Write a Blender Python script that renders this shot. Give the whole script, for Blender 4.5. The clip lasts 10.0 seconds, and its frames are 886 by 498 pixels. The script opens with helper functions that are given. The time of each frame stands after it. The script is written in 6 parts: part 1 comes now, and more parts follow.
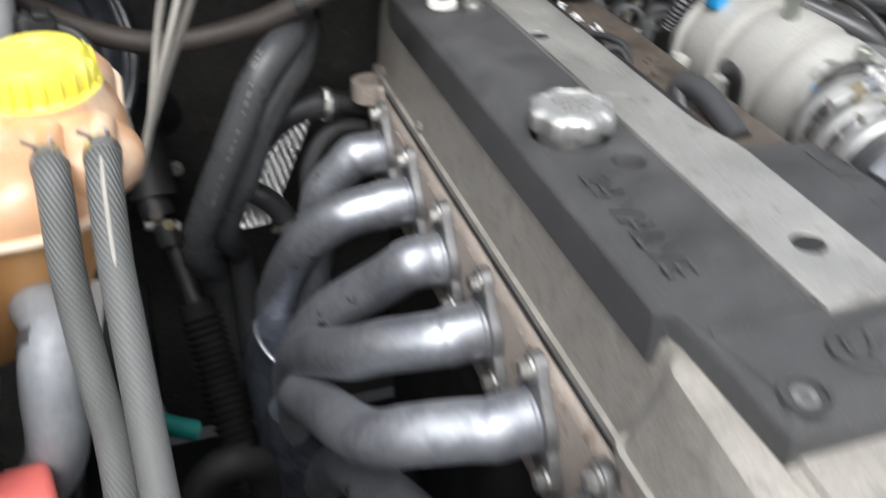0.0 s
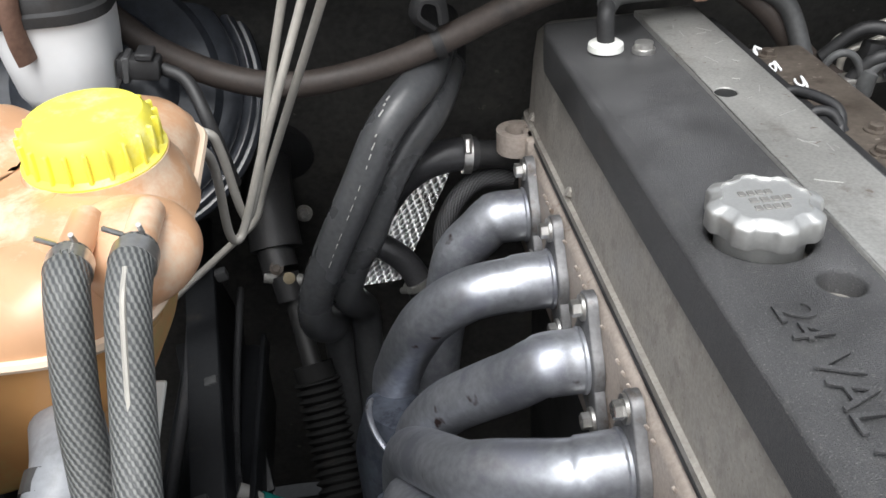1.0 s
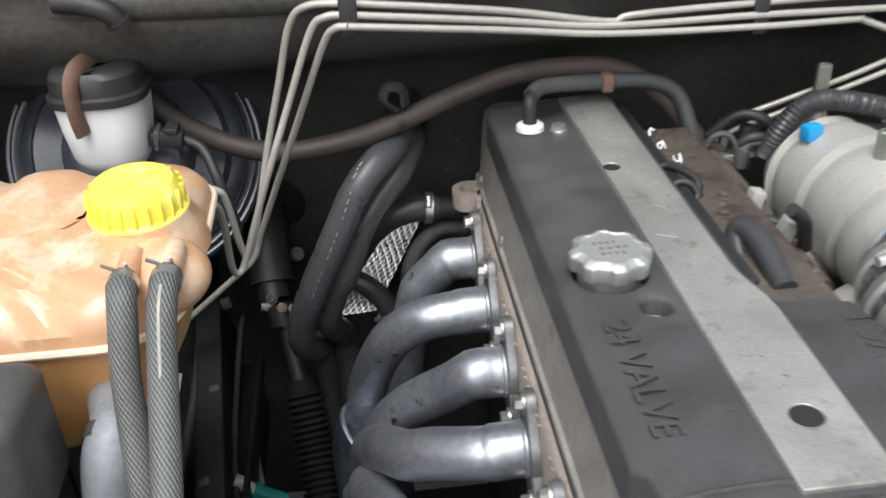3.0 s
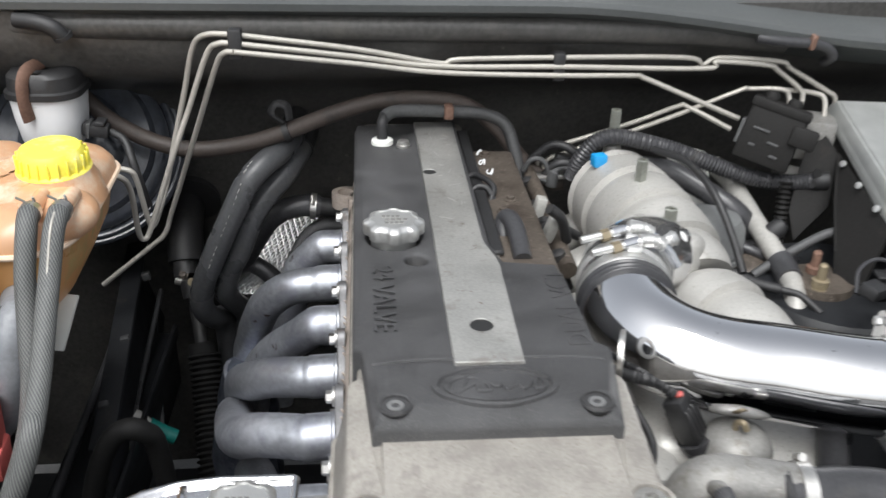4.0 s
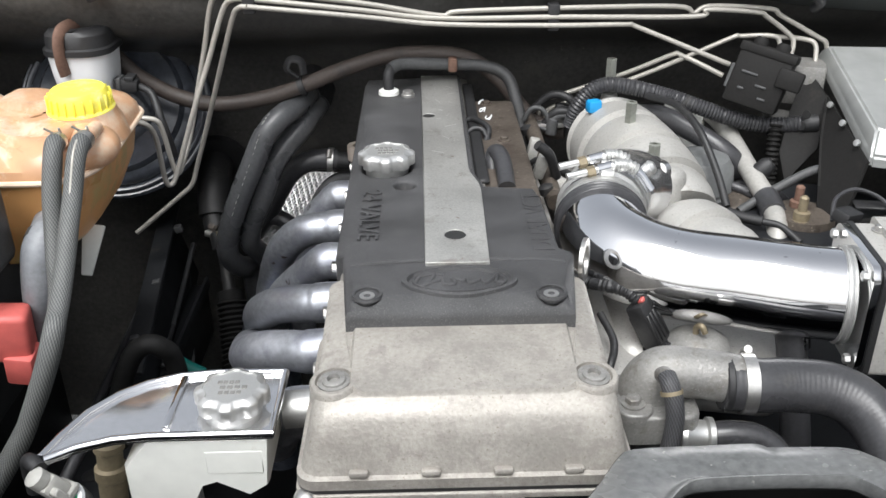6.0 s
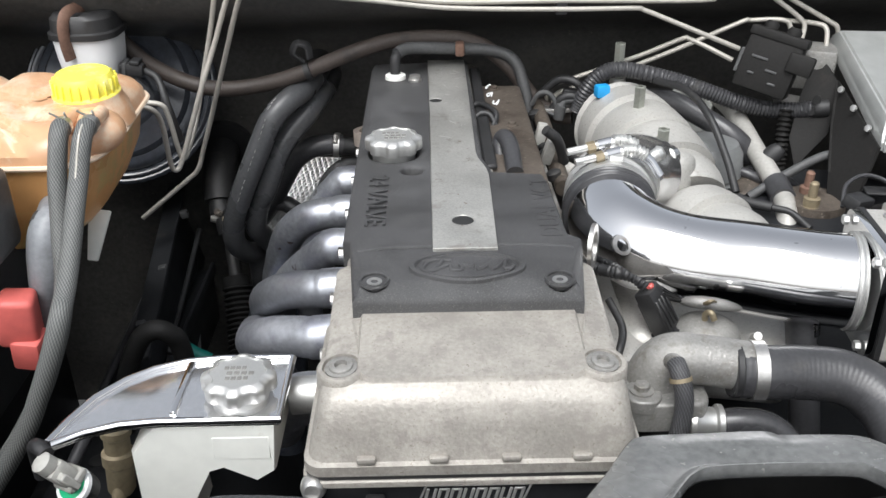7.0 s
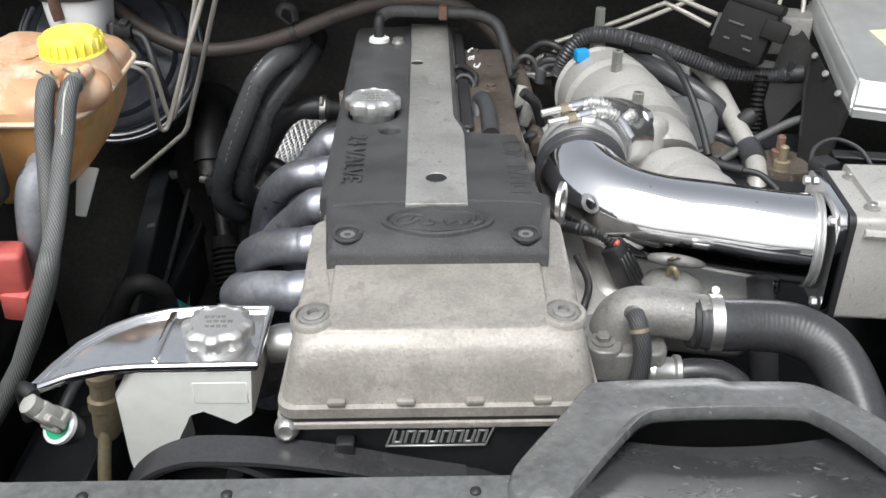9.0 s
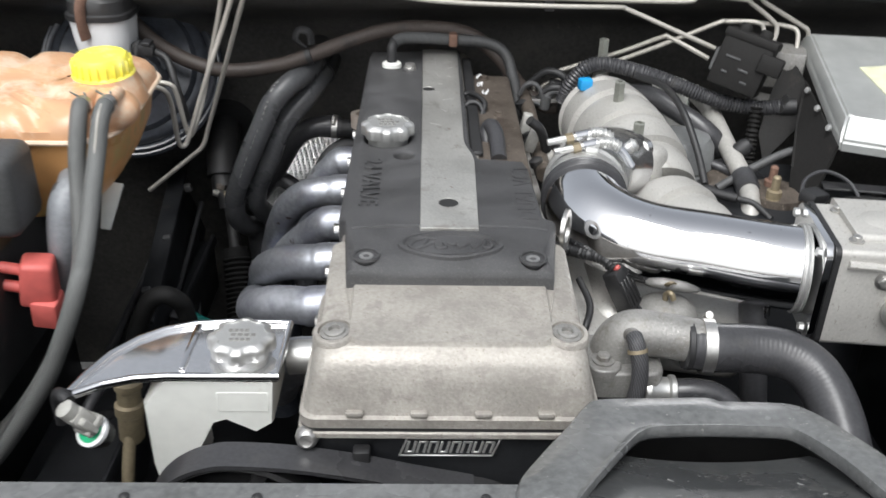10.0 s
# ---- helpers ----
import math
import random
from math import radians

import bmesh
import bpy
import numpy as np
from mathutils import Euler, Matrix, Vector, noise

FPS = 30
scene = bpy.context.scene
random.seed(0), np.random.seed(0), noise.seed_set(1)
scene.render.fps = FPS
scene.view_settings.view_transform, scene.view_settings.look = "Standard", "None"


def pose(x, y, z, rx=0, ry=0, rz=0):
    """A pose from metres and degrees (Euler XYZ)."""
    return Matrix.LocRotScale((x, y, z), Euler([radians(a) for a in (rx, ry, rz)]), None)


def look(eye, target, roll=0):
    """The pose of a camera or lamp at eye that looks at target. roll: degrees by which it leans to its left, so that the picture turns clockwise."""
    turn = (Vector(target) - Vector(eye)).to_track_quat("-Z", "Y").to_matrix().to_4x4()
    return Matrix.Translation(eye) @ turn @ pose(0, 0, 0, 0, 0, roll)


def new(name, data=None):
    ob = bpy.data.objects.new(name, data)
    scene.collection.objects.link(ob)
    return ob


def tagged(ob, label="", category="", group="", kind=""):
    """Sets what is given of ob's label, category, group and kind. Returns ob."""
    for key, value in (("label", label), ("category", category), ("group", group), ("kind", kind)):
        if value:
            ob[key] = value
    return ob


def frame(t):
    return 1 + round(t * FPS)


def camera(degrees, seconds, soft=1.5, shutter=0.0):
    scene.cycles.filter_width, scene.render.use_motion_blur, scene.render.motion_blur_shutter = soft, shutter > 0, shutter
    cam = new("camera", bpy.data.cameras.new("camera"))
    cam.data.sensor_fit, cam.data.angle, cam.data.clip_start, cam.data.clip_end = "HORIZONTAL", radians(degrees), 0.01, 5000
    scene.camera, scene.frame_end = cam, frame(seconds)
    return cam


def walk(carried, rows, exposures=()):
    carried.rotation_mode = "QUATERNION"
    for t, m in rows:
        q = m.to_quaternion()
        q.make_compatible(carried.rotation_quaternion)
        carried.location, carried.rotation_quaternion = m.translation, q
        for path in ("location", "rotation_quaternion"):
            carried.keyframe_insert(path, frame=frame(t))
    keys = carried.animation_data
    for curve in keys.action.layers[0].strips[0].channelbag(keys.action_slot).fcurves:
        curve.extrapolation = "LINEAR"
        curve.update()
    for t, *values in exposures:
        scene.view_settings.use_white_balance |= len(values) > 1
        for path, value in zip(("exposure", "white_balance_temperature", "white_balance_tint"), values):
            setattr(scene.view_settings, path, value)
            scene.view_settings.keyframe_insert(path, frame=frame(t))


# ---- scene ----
cam = camera(52.5, 10.0, shutter=0.5)
PATH = [
    (0, (-0.312, -0.321, 1.172), (0.199, 1.247, 0.041), 0.2),
    (0.2, (-0.287, -0.272, 1.185), (0.087, 1.347, 0.074), -0.6),
    (0.5, (-0.266, -0.21, 1.168), (-0.028, 1.452, 0.082), -2.7),
    (1, (-0.257, -0.192, 1.145), (-0.102, 1.472, 0.046), -3.3),
    (1.5, (-0.255, -0.206, 1.156), (-0.102, 1.448, 0.042), -3.3),
    (2, (-0.249, -0.215, 1.162), (-0.093, 1.434, 0.042), -3.3),
    (2.2, (-0.244, -0.221, 1.167), (-0.094, 1.427, 0.043), -3.5),
    (3.3, (-0.198, -0.425, 1.249), (-0.045, 1.313, 0.272), -1.8),
    (3.5, (-0.168, -0.474, 1.25), (-0.008, 1.266, 0.278), -1.3),
    (3.7, (-0.13, -0.528, 1.262), (0.031, 1.215, 0.294), -0.7),
    (4, (-0.09, -0.606, 1.28), (0.078, 1.168, 0.372), 1.6),
    (4.2, (-0.07, -0.648, 1.264), (0.077, 1.14, 0.379), 1.6),
    (4.5, (-0.072, -0.691, 1.272), (0.071, 1.09, 0.372), 2.1),
    (5, (-0.051, -0.694, 1.258), (-0.003, 1.091, 0.359), 0.3),
    (5.5, (-0.032, -0.7, 1.249), (0.012, 1.086, 0.35), -0.4),
    (5.7, (-0.025, -0.704, 1.244), (0.017, 1.083, 0.347), -0.5),
    (6.8, (-0.026, -0.695, 1.247), (-0.003, 1.064, 0.298), -0.7),
    (7, (-0.027, -0.698, 1.242), (-0.003, 1.07, 0.308), -0.7),
    (7.5, (-0.023, -0.711, 1.243), (0.0, 1.056, 0.306), -0.6),
    (8, (-0.006, -0.739, 1.249), (0.02, 1.028, 0.313), -0.6),
    (8.5, (-0.001, -0.74, 1.246), (0.021, 1.005, 0.268), -0.6),
    (9, (-0.005, -0.729, 1.245), (0.021, 1.006, 0.251), -0.2),
    (9.5, (0.002, -0.714, 1.243), (0.035, 1.021, 0.248), -0.2),
    (10, (-0.021, -0.766, 1.279), (0.017, 0.979, 0.303), 1.2),
]
walk(cam, [(t, look(eye, target, roll)) for t, eye, target, roll in PATH], [(0, 0.66, 6300, 9), (2, 0.66, 6300, 9), (3.5, 0.48, 6300, 9), (4, 0.48, 6300, 9), (5, 0.6, 6300, 9), (7.5, 0.59, 6300, 9), (9, 0.49, 6300, 9), (10, 0.47, 6300, 9)])

# ---- light ----
world = bpy.data.worlds.new("overcast_sky")
scene.world = world
world.use_nodes = True
wn, wl = world.node_tree.nodes, world.node_tree.links
sky = wn.new("ShaderNodeTexSky")
sky.sky_type, sky.sun_disc = "NISHITA", False
sky.sun_elevation, sky.sun_rotation = radians(52), radians(200)
sky.air_density, sky.dust_density, sky.ozone_density = 1.0, 6.0, 1.0
grey = wn.new("ShaderNodeHueSaturation")
grey.inputs["Saturation"].default_value = 0.22
wl.new(sky.outputs[0], grey.inputs["Color"])
wl.new(grey.outputs[0], wn["Background"].inputs["Color"])
wn["Background"].inputs["Strength"].default_value = 0.13
sun = new("sun", bpy.data.lights.new("sun", "SUN"))
sun.data.energy, sun.data.angle, sun.data.color = 1.4, radians(25), (1.0, 0.985, 0.96)
sun.matrix_world = look((0, 0, 6), (0.35, 1.9, 0.0))


# ---- materials ----
def material(name, base, rough=0.5, metal=0.0, vary=0.25, grain=60.0, bump=0.15, blotch=9.0, stain=None, stain_at=0.6, spec=0.5, coat=0.0, transmit=0.0, speck=None):
    """A surface with fine grain and larger blotches; stain: a second colour in patches; speck: (colour, scale, threshold) small flecks."""
    m = bpy.data.materials.new(name)
    m.use_nodes = True
    n, l = m.node_tree.nodes, m.node_tree.links
    b = n["Principled BSDF"]
    tc = n.new("ShaderNodeTexCoord")
    fine = n.new("ShaderNodeTexNoise")
    fine.inputs["Scale"].default_value, fine.inputs["Detail"].default_value = grain, 6
    big = n.new("ShaderNodeTexNoise")
    big.inputs["Scale"].default_value, big.inputs["Detail"].default_value = blotch, 5
    for t in (fine, big):
        l.new(tc.outputs["Object"], t.inputs["Vector"])
    add = n.new("ShaderNodeMath")
    add.operation = "ADD"
    l.new(fine.outputs["Fac"], add.inputs[0])
    l.new(big.outputs["Fac"], add.inputs[1])
    span = n.new("ShaderNodeMapRange")
    span.inputs["From Min"].default_value, span.inputs["From Max"].default_value = 0.6, 1.4
    span.inputs["To Min"].default_value, span.inputs["To Max"].default_value = 1 - vary, 1 + vary
    l.new(add.outputs[0], span.inputs["Value"])
    mul = n.new("ShaderNodeVectorMath")
    mul.operation = "SCALE"
    mul.inputs[0].default_value = base
    l.new(span.outputs[0], mul.inputs["Scale"])
    colour = mul.outputs[0]
    if stain:
        spots = n.new("ShaderNodeTexNoise")
        spots.inputs["Scale"].default_value, spots.inputs["Detail"].default_value, spots.inputs["Roughness"].default_value = blotch * 2.3, 8, 0.7
        l.new(tc.outputs["Object"], spots.inputs["Vector"])
        ramp = n.new("ShaderNodeMapRange")
        ramp.inputs["From Min"].default_value, ramp.inputs["From Max"].default_value = stain_at, stain_at + 0.12
        l.new(spots.outputs["Fac"], ramp.inputs["Value"])
        mix = n.new("ShaderNodeMix")
        mix.data_type = "RGBA"
        l.new(ramp.outputs[0], mix.inputs["Factor"])
        l.new(colour, mix.inputs[6])
        mix.inputs[7].default_value = (*stain, 1)
        colour = mix.outputs[2]
    if speck:
        flecks = n.new("ShaderNodeTexNoise")
        flecks.inputs["Scale"].default_value, flecks.inputs["Detail"].default_value, flecks.inputs["Roughness"].default_value = speck[1], 3, 0.6
        l.new(tc.outputs["Object"], flecks.inputs["Vector"])
        edge = n.new("ShaderNodeMapRange")
        edge.inputs["From Min"].default_value, edge.inputs["From Max"].default_value = speck[2], speck[2] + 0.06
        l.new(flecks.outputs["Fac"], edge.inputs["Value"])
        fm = n.new("ShaderNodeMix")
        fm.data_type = "RGBA"
        l.new(edge.outputs[0], fm.inputs["Factor"])
        l.new(colour, fm.inputs[6])
        fm.inputs[7].default_value = (*speck[0], 1)
        colour = fm.outputs[2]
    l.new(colour, b.inputs["Base Color"])
    rr = n.new("ShaderNodeMapRange")
    rr.inputs["From Min"].default_value, rr.inputs["From Max"].default_value = 0.3, 0.7
    rr.inputs["To Min"].default_value, rr.inputs["To Max"].default_value = max(0.02, rough * 0.75), min(1, rough * 1.25)
    l.new(big.outputs["Fac"], rr.inputs["Value"])
    l.new(rr.outputs[0], b.inputs["Roughness"])
    b.inputs["Metallic"].default_value = metal
    b.inputs["Specular IOR Level"].default_value = spec
    b.inputs["Coat Weight"].default_value = coat
    b.inputs["Transmission Weight"].default_value = transmit
    if bump:
        bp = n.new("ShaderNodeBump")
        bp.inputs["Strength"].default_value, bp.inputs["Distance"].default_value = bump, 0.001
        l.new(fine.outputs["Fac"], bp.inputs["Height"])
        l.new(bp.outputs[0], b.inputs["Normal"])
    return m


def woven(name, dark, light, scale):
    """Braided hose: crossed diagonal threads along the hose's own UV."""
    m = bpy.data.materials.new(name)
    m.use_nodes = True
    n, l = m.node_tree.nodes, m.node_tree.links
    b = n["Principled BSDF"]
    uv = n.new("ShaderNodeUVMap")
    sep = n.new("ShaderNodeSeparateXYZ")
    l.new(uv.outputs[0], sep.inputs[0])
    waves = []
    for sign in (1, -1):
        k = n.new("ShaderNodeMath")
        k.operation, k.inputs[1].default_value = "MULTIPLY", sign * 20.0
        l.new(sep.outputs[0], k.inputs[0])
        s = n.new("ShaderNodeMath")
        s.operation, s.inputs[1].default_value = "MULTIPLY", scale
        l.new(sep.outputs[1], s.inputs[0])
        a = n.new("ShaderNodeMath")
        a.operation = "ADD"
        l.new(k.outputs[0], a.inputs[0])
        l.new(s.outputs[0], a.inputs[1])
        t = n.new("ShaderNodeMath")
        t.operation, t.inputs[1].default_value = "MULTIPLY", 2 * math.pi
        l.new(a.outputs[0], t.inputs[0])
        w = n.new("ShaderNodeMath")
        w.operation = "SINE"
        l.new(t.outputs[0], w.inputs[0])
        waves.append(w)
    mx = n.new("ShaderNodeMath")
    mx.operation = "MULTIPLY_ADD"
    mx.inputs[1].default_value = 0.45
    l.new(waves[1].outputs[0], mx.inputs[0])
    l.new(waves[0].outputs[0], mx.inputs[2])
    r = n.new("ShaderNodeMapRange")
    r.inputs["From Min"].default_value, r.inputs["From Max"].default_value = -0.8, 0.8
    l.new(mx.outputs[0], r.inputs["Value"])
    c = n.new("ShaderNodeMix")
    c.data_type = "RGBA"
    c.inputs[6].default_value, c.inputs[7].default_value = (*dark, 1), (*light, 1)
    l.new(r.outputs[0], c.inputs["Factor"])
    l.new(c.outputs[2], b.inputs["Base Color"])
    b.inputs["Roughness"].default_value = 0.5
    bp = n.new("ShaderNodeBump")
    bp.inputs["Strength"].default_value, bp.inputs["Distance"].default_value = 0.5, 0.001
    l.new(r.outputs[0], bp.inputs["Height"])
    l.new(bp.outputs[0], b.inputs["Normal"])
    return m


BLACK = material("black_plastic", (0.022, 0.022, 0.023), 0.5, vary=0.35, grain=400, bump=0.1, stain=(0.05, 0.048, 0.045), stain_at=0.6)
BELLOWS = material("dull_black_rubber", (0.009, 0.009, 0.009), 0.7, vary=0.35, grain=260, bump=0.2, stain=(0.02, 0.018, 0.016), stain_at=0.62, spec=0.18)
SOFT = material("soft_matt_black", (0.014, 0.0135, 0.013), 0.62, vary=0.35, grain=300, bump=0.15, stain=(0.03, 0.027, 0.024), stain_at=0.6, spec=0.22)
COVER = material("textured_cover_plastic", (0.06, 0.06, 0.062), 0.43, vary=0.6, grain=1400, bump=0.9, blotch=20, stain=(0.085, 0.084, 0.082), stain_at=0.6, speck=((0.15, 0.148, 0.143), 1000, 0.6))
RUBBER = material("black_rubber", (0.045, 0.045, 0.048), 0.31, vary=0.35, grain=300, bump=0.1, stain=(0.075, 0.073, 0.07), stain_at=0.58)
# aged rubber, base lifted further to paint in the sky highlights on the hoses
HEATER = material("weathered_hose_rubber_sheen", (0.076, 0.078, 0.082), 0.29, vary=0.3, grain=220, bump=0.1, blotch=14, stain=(0.09, 0.088, 0.085), stain_at=0.58)
FAT_RUBBER = material("pale_grey_hose_rubber", (0.24, 0.25, 0.268), 0.38, vary=0.25, grain=200, bump=0.1, blotch=12, stain=(0.18, 0.184, 0.19), stain_at=0.56)
BROWN_RUBBER = material("dusty_brown_rubber", (0.06, 0.048, 0.042), 0.6, vary=0.25, grain=250, bump=0.1, stain=(0.035, 0.03, 0.028), stain_at=0.55)
# black enamel whose blue-grey base has the booster's sky sheen painted in
GLOSS = material("glossy_black_enamel_sheen", (0.075, 0.083, 0.1), 0.22, vary=0.3, grain=120, bump=0.04, blotch=9, stain=(0.1, 0.106, 0.115), stain_at=0.58, spec=0.8)
GREY_RUBBER = material("grey_rubber", (0.066, 0.067, 0.068), 0.5, vary=0.3, grain=250, bump=0.1)
FIREWALL = material("dusty_black_panel", (0.066, 0.064, 0.061), 0.42, vary=0.5, grain=150, bump=0.3, blotch=6, stain=(0.1, 0.095, 0.086), stain_at=0.56, speck=((0.15, 0.14, 0.125), 95, 0.7))
BODY = material("black_body_paint", (0.012, 0.013, 0.015), 0.5, vary=0.4, grain=200, bump=0.1, stain=(0.04, 0.036, 0.03), stain_at=0.6)
CAST = material("cast_aluminium", (0.36, 0.34, 0.308), 0.5, metal=0.3, vary=0.22, grain=340, bump=0.6, blotch=26, stain=(0.295, 0.275, 0.25), stain_at=0.5, speck=((0.25, 0.225, 0.195), 380, 0.63))
DULL_CAST = material("stained_cast_aluminium", (0.41, 0.355, 0.312), 0.6, metal=0.15, vary=0.25, grain=300, bump=0.4, blotch=16, stain=(0.17, 0.12, 0.085), stain_at=0.57)
BROWN_CAST = material("brown_oily_casting", (0.1, 0.083, 0.068), 0.55, metal=0.2, vary=0.4, grain=200, bump=0.4, blotch=18, stain=(0.055, 0.042, 0.034), stain_at=0.52, speck=((0.22, 0.19, 0.16), 150, 0.64))
GREY_CAST = material("grey_cast_aluminium", (0.255, 0.25, 0.238), 0.48, metal=0.35, vary=0.25, grain=380, bump=0.5, blotch=24, stain=(0.18, 0.168, 0.15), stain_at=0.53, speck=((0.34, 0.33, 0.31), 300, 0.63))
RUNNER = material("pale_cast_manifold", (0.47, 0.46, 0.435), 0.5, metal=0.3, vary=0.14, grain=400, bump=0.3, blotch=12, stain=(0.33, 0.30, 0.27), stain_at=0.62, speck=((0.3, 0.28, 0.25), 300, 0.63))
STRIP = material("brushed_aluminium", (0.41, 0.405, 0.385), 0.38, metal=0.5, vary=0.25, grain=500, bump=0.25, blotch=22, stain=(0.3, 0.285, 0.262), stain_at=0.56, speck=((0.22, 0.18, 0.15), 140, 0.66))
HEADER = material("heat_coated_steel", (0.39, 0.405, 0.44), 0.42, metal=0.75, vary=0.3, grain=160, bump=0.2, blotch=9, stain=(0.29, 0.3, 0.345), stain_at=0.48, speck=((0.08, 0.05, 0.045), 34, 0.66))
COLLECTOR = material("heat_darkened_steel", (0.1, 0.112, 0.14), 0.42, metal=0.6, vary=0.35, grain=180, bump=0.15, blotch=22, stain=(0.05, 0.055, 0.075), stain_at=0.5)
FLANGE = material("dull_flange_steel", (0.2, 0.2, 0.205), 0.52, metal=0.6, vary=0.3, grain=260, bump=0.25, blotch=16, stain=(0.12, 0.105, 0.095), stain_at=0.56)
CHROME = material("polished_aluminium", (0.86, 0.86, 0.87), 0.07, metal=1.0, vary=0.03, grain=26, bump=0.22, blotch=20, speck=((0.6, 0.6, 0.6), 160, 0.68))
BRIGHT = material("machined_aluminium", (0.62, 0.62, 0.605), 0.42, metal=0.8, vary=0.08, grain=500, bump=0.08)
STEEL = material("zinc_steel", (0.55, 0.54, 0.52), 0.35, metal=0.9, vary=0.2, grain=300, bump=0.1, stain=(0.3, 0.25, 0.2), stain_at=0.62)
CANISTER = material("grey_painted_can", (0.16, 0.165, 0.165), 0.42, vary=0.15, grain=200, bump=0.08, stain=(0.12, 0.118, 0.112), stain_at=0.6)
PALE_PIPE = material("dusty_aluminium_pipe", (0.4, 0.39, 0.365), 0.5, metal=0.25, vary=0.2, grain=250, bump=0.15, stain=(0.3, 0.28, 0.25), stain_at=0.58)
STUD = material("greenish_zinc", (0.34, 0.35, 0.31), 0.4, metal=0.6, vary=0.15, grain=300, bump=0.1)
LINE = material("tan_brake_line", (0.43, 0.41, 0.37), 0.4, metal=0.3, vary=0.12, grain=200, bump=0.05)
RUST = material("rusty_steel", (0.16, 0.092, 0.066), 0.7, vary=0.35, grain=250, bump=0.4, stain=(0.11, 0.058, 0.042))
BRASS = material("tarnished_brass", (0.27, 0.225, 0.15), 0.5, metal=0.45, vary=0.25, grain=200, bump=0.1)
TANK = material("amber_tank_plastic", (0.72, 0.42, 0.24), 0.3, vary=0.16, grain=30, bump=0.03, blotch=7, stain=(0.82, 0.64, 0.48), stain_at=0.48, transmit=0.15)
TANK_LOW = material("amber_tank_plastic_with_coolant", (0.68, 0.36, 0.14), 0.32, vary=0.3, grain=12, bump=0.03, blotch=9, stain=(0.5, 0.36, 0.14), stain_at=0.52)
SEAM = material("pale_moulded_seam", (0.84, 0.66, 0.5), 0.4, vary=0.1, grain=60, bump=0.03)
YELLOW = material("yellow_cap_plastic", (0.93, 0.83, 0.1), 0.35, vary=0.1, grain=120, bump=0.05, stain=(0.95, 0.9, 0.36), stain_at=0.52)
WHITE = material("white_plastic", (0.84, 0.85, 0.86), 0.4, vary=0.05, grain=60, bump=0.03, stain=(0.74, 0.73, 0.71), stain_at=0.62)
CREAM = material("cream_plastic", (0.74, 0.75, 0.71), 0.38, vary=0.08, grain=60, bump=0.03, stain=(0.52, 0.5, 0.44), stain_at=0.62)
RED = material("red_plastic", (0.56, 0.12, 0.105), 0.45, vary=0.15, grain=100, bump=0.05)
BLUE = material("blue_plastic", (0.02, 0.3, 0.65), 0.4, vary=0.1)
GREEN = material("green_plastic", (0.02, 0.45, 0.2), 0.4, vary=0.15)
TEAL = material("teal_plastic", (0.01, 0.16, 0.14), 0.45, vary=0.2)
CONNECTOR = material("grey_connector_plastic", (0.36, 0.355, 0.33), 0.5, vary=0.2, grain=200, bump=0.1)
FOIL = material("heat_shield_foil", (0.8, 0.8, 0.8), 0.36, metal=1.0, vary=0.1, grain=120, bump=0.1)
SHEET = material("bright_sheet_metal", (0.4, 0.41, 0.4), 0.34, metal=0.4, vary=0.15, grain=40, bump=0.1, blotch=8, stain=(0.38, 0.38, 0.36), stain_at=0.6)
LABEL = material("faded_sticker_paper", (0.6, 0.6, 0.42), 0.6, vary=0.2, blotch=30)
SCUFF = material("pale_scuff", (0.2, 0.2, 0.195), 0.5, vary=0.2)
PRINT = material("white_print", (0.55, 0.55, 0.53), 0.6, vary=0.1)
# oily metal, and the painted shade of the duct throat and bracket holes
DARK_HOLE = material("dark_oily_metal_and_shade", (0.02, 0.02, 0.02), 0.5, vary=0.3)
BRAID = woven("braided_hose", (0.062, 0.065, 0.067), (0.18, 0.184, 0.176), 210.0)
FINE_BRAID = woven("fine_textile_hose", (0.03, 0.03, 0.032), (0.08, 0.08, 0.085), 160.0)
ASPHALT = material("asphalt", (0.055, 0.054, 0.052), 0.85, vary=0.3, grain=90, bump=0.6, blotch=0.7)
SEAL = material("grey_cowl_plastic", (0.075, 0.08, 0.08), 0.5, vary=0.15, grain=200, bump=0.1)
DUSTY = material("dusty_duct_plastic", (0.14, 0.143, 0.143), 0.26, vary=0.4, grain=150, bump=0.12, blotch=7, stain=(0.10, 0.1, 0.097), stain_at=0.56, speck=((0.26, 0.255, 0.245), 180, 0.67))
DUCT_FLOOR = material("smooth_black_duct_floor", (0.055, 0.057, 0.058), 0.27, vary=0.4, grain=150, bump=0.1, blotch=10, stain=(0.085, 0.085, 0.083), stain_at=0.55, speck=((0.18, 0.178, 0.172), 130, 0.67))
POLISHED = material("hand_polished_aluminium", (0.87, 0.87, 0.88), 0.15, metal=0.95, vary=0.06, grain=200, bump=0.05, blotch=25)


# ---- builders ----
def thing(name, label, category, group="", at=(0, 0, 0)):
    e = new(name)
    e.empty_display_size = 0.01
    e.location = at
    return tagged(e, label, category, group)


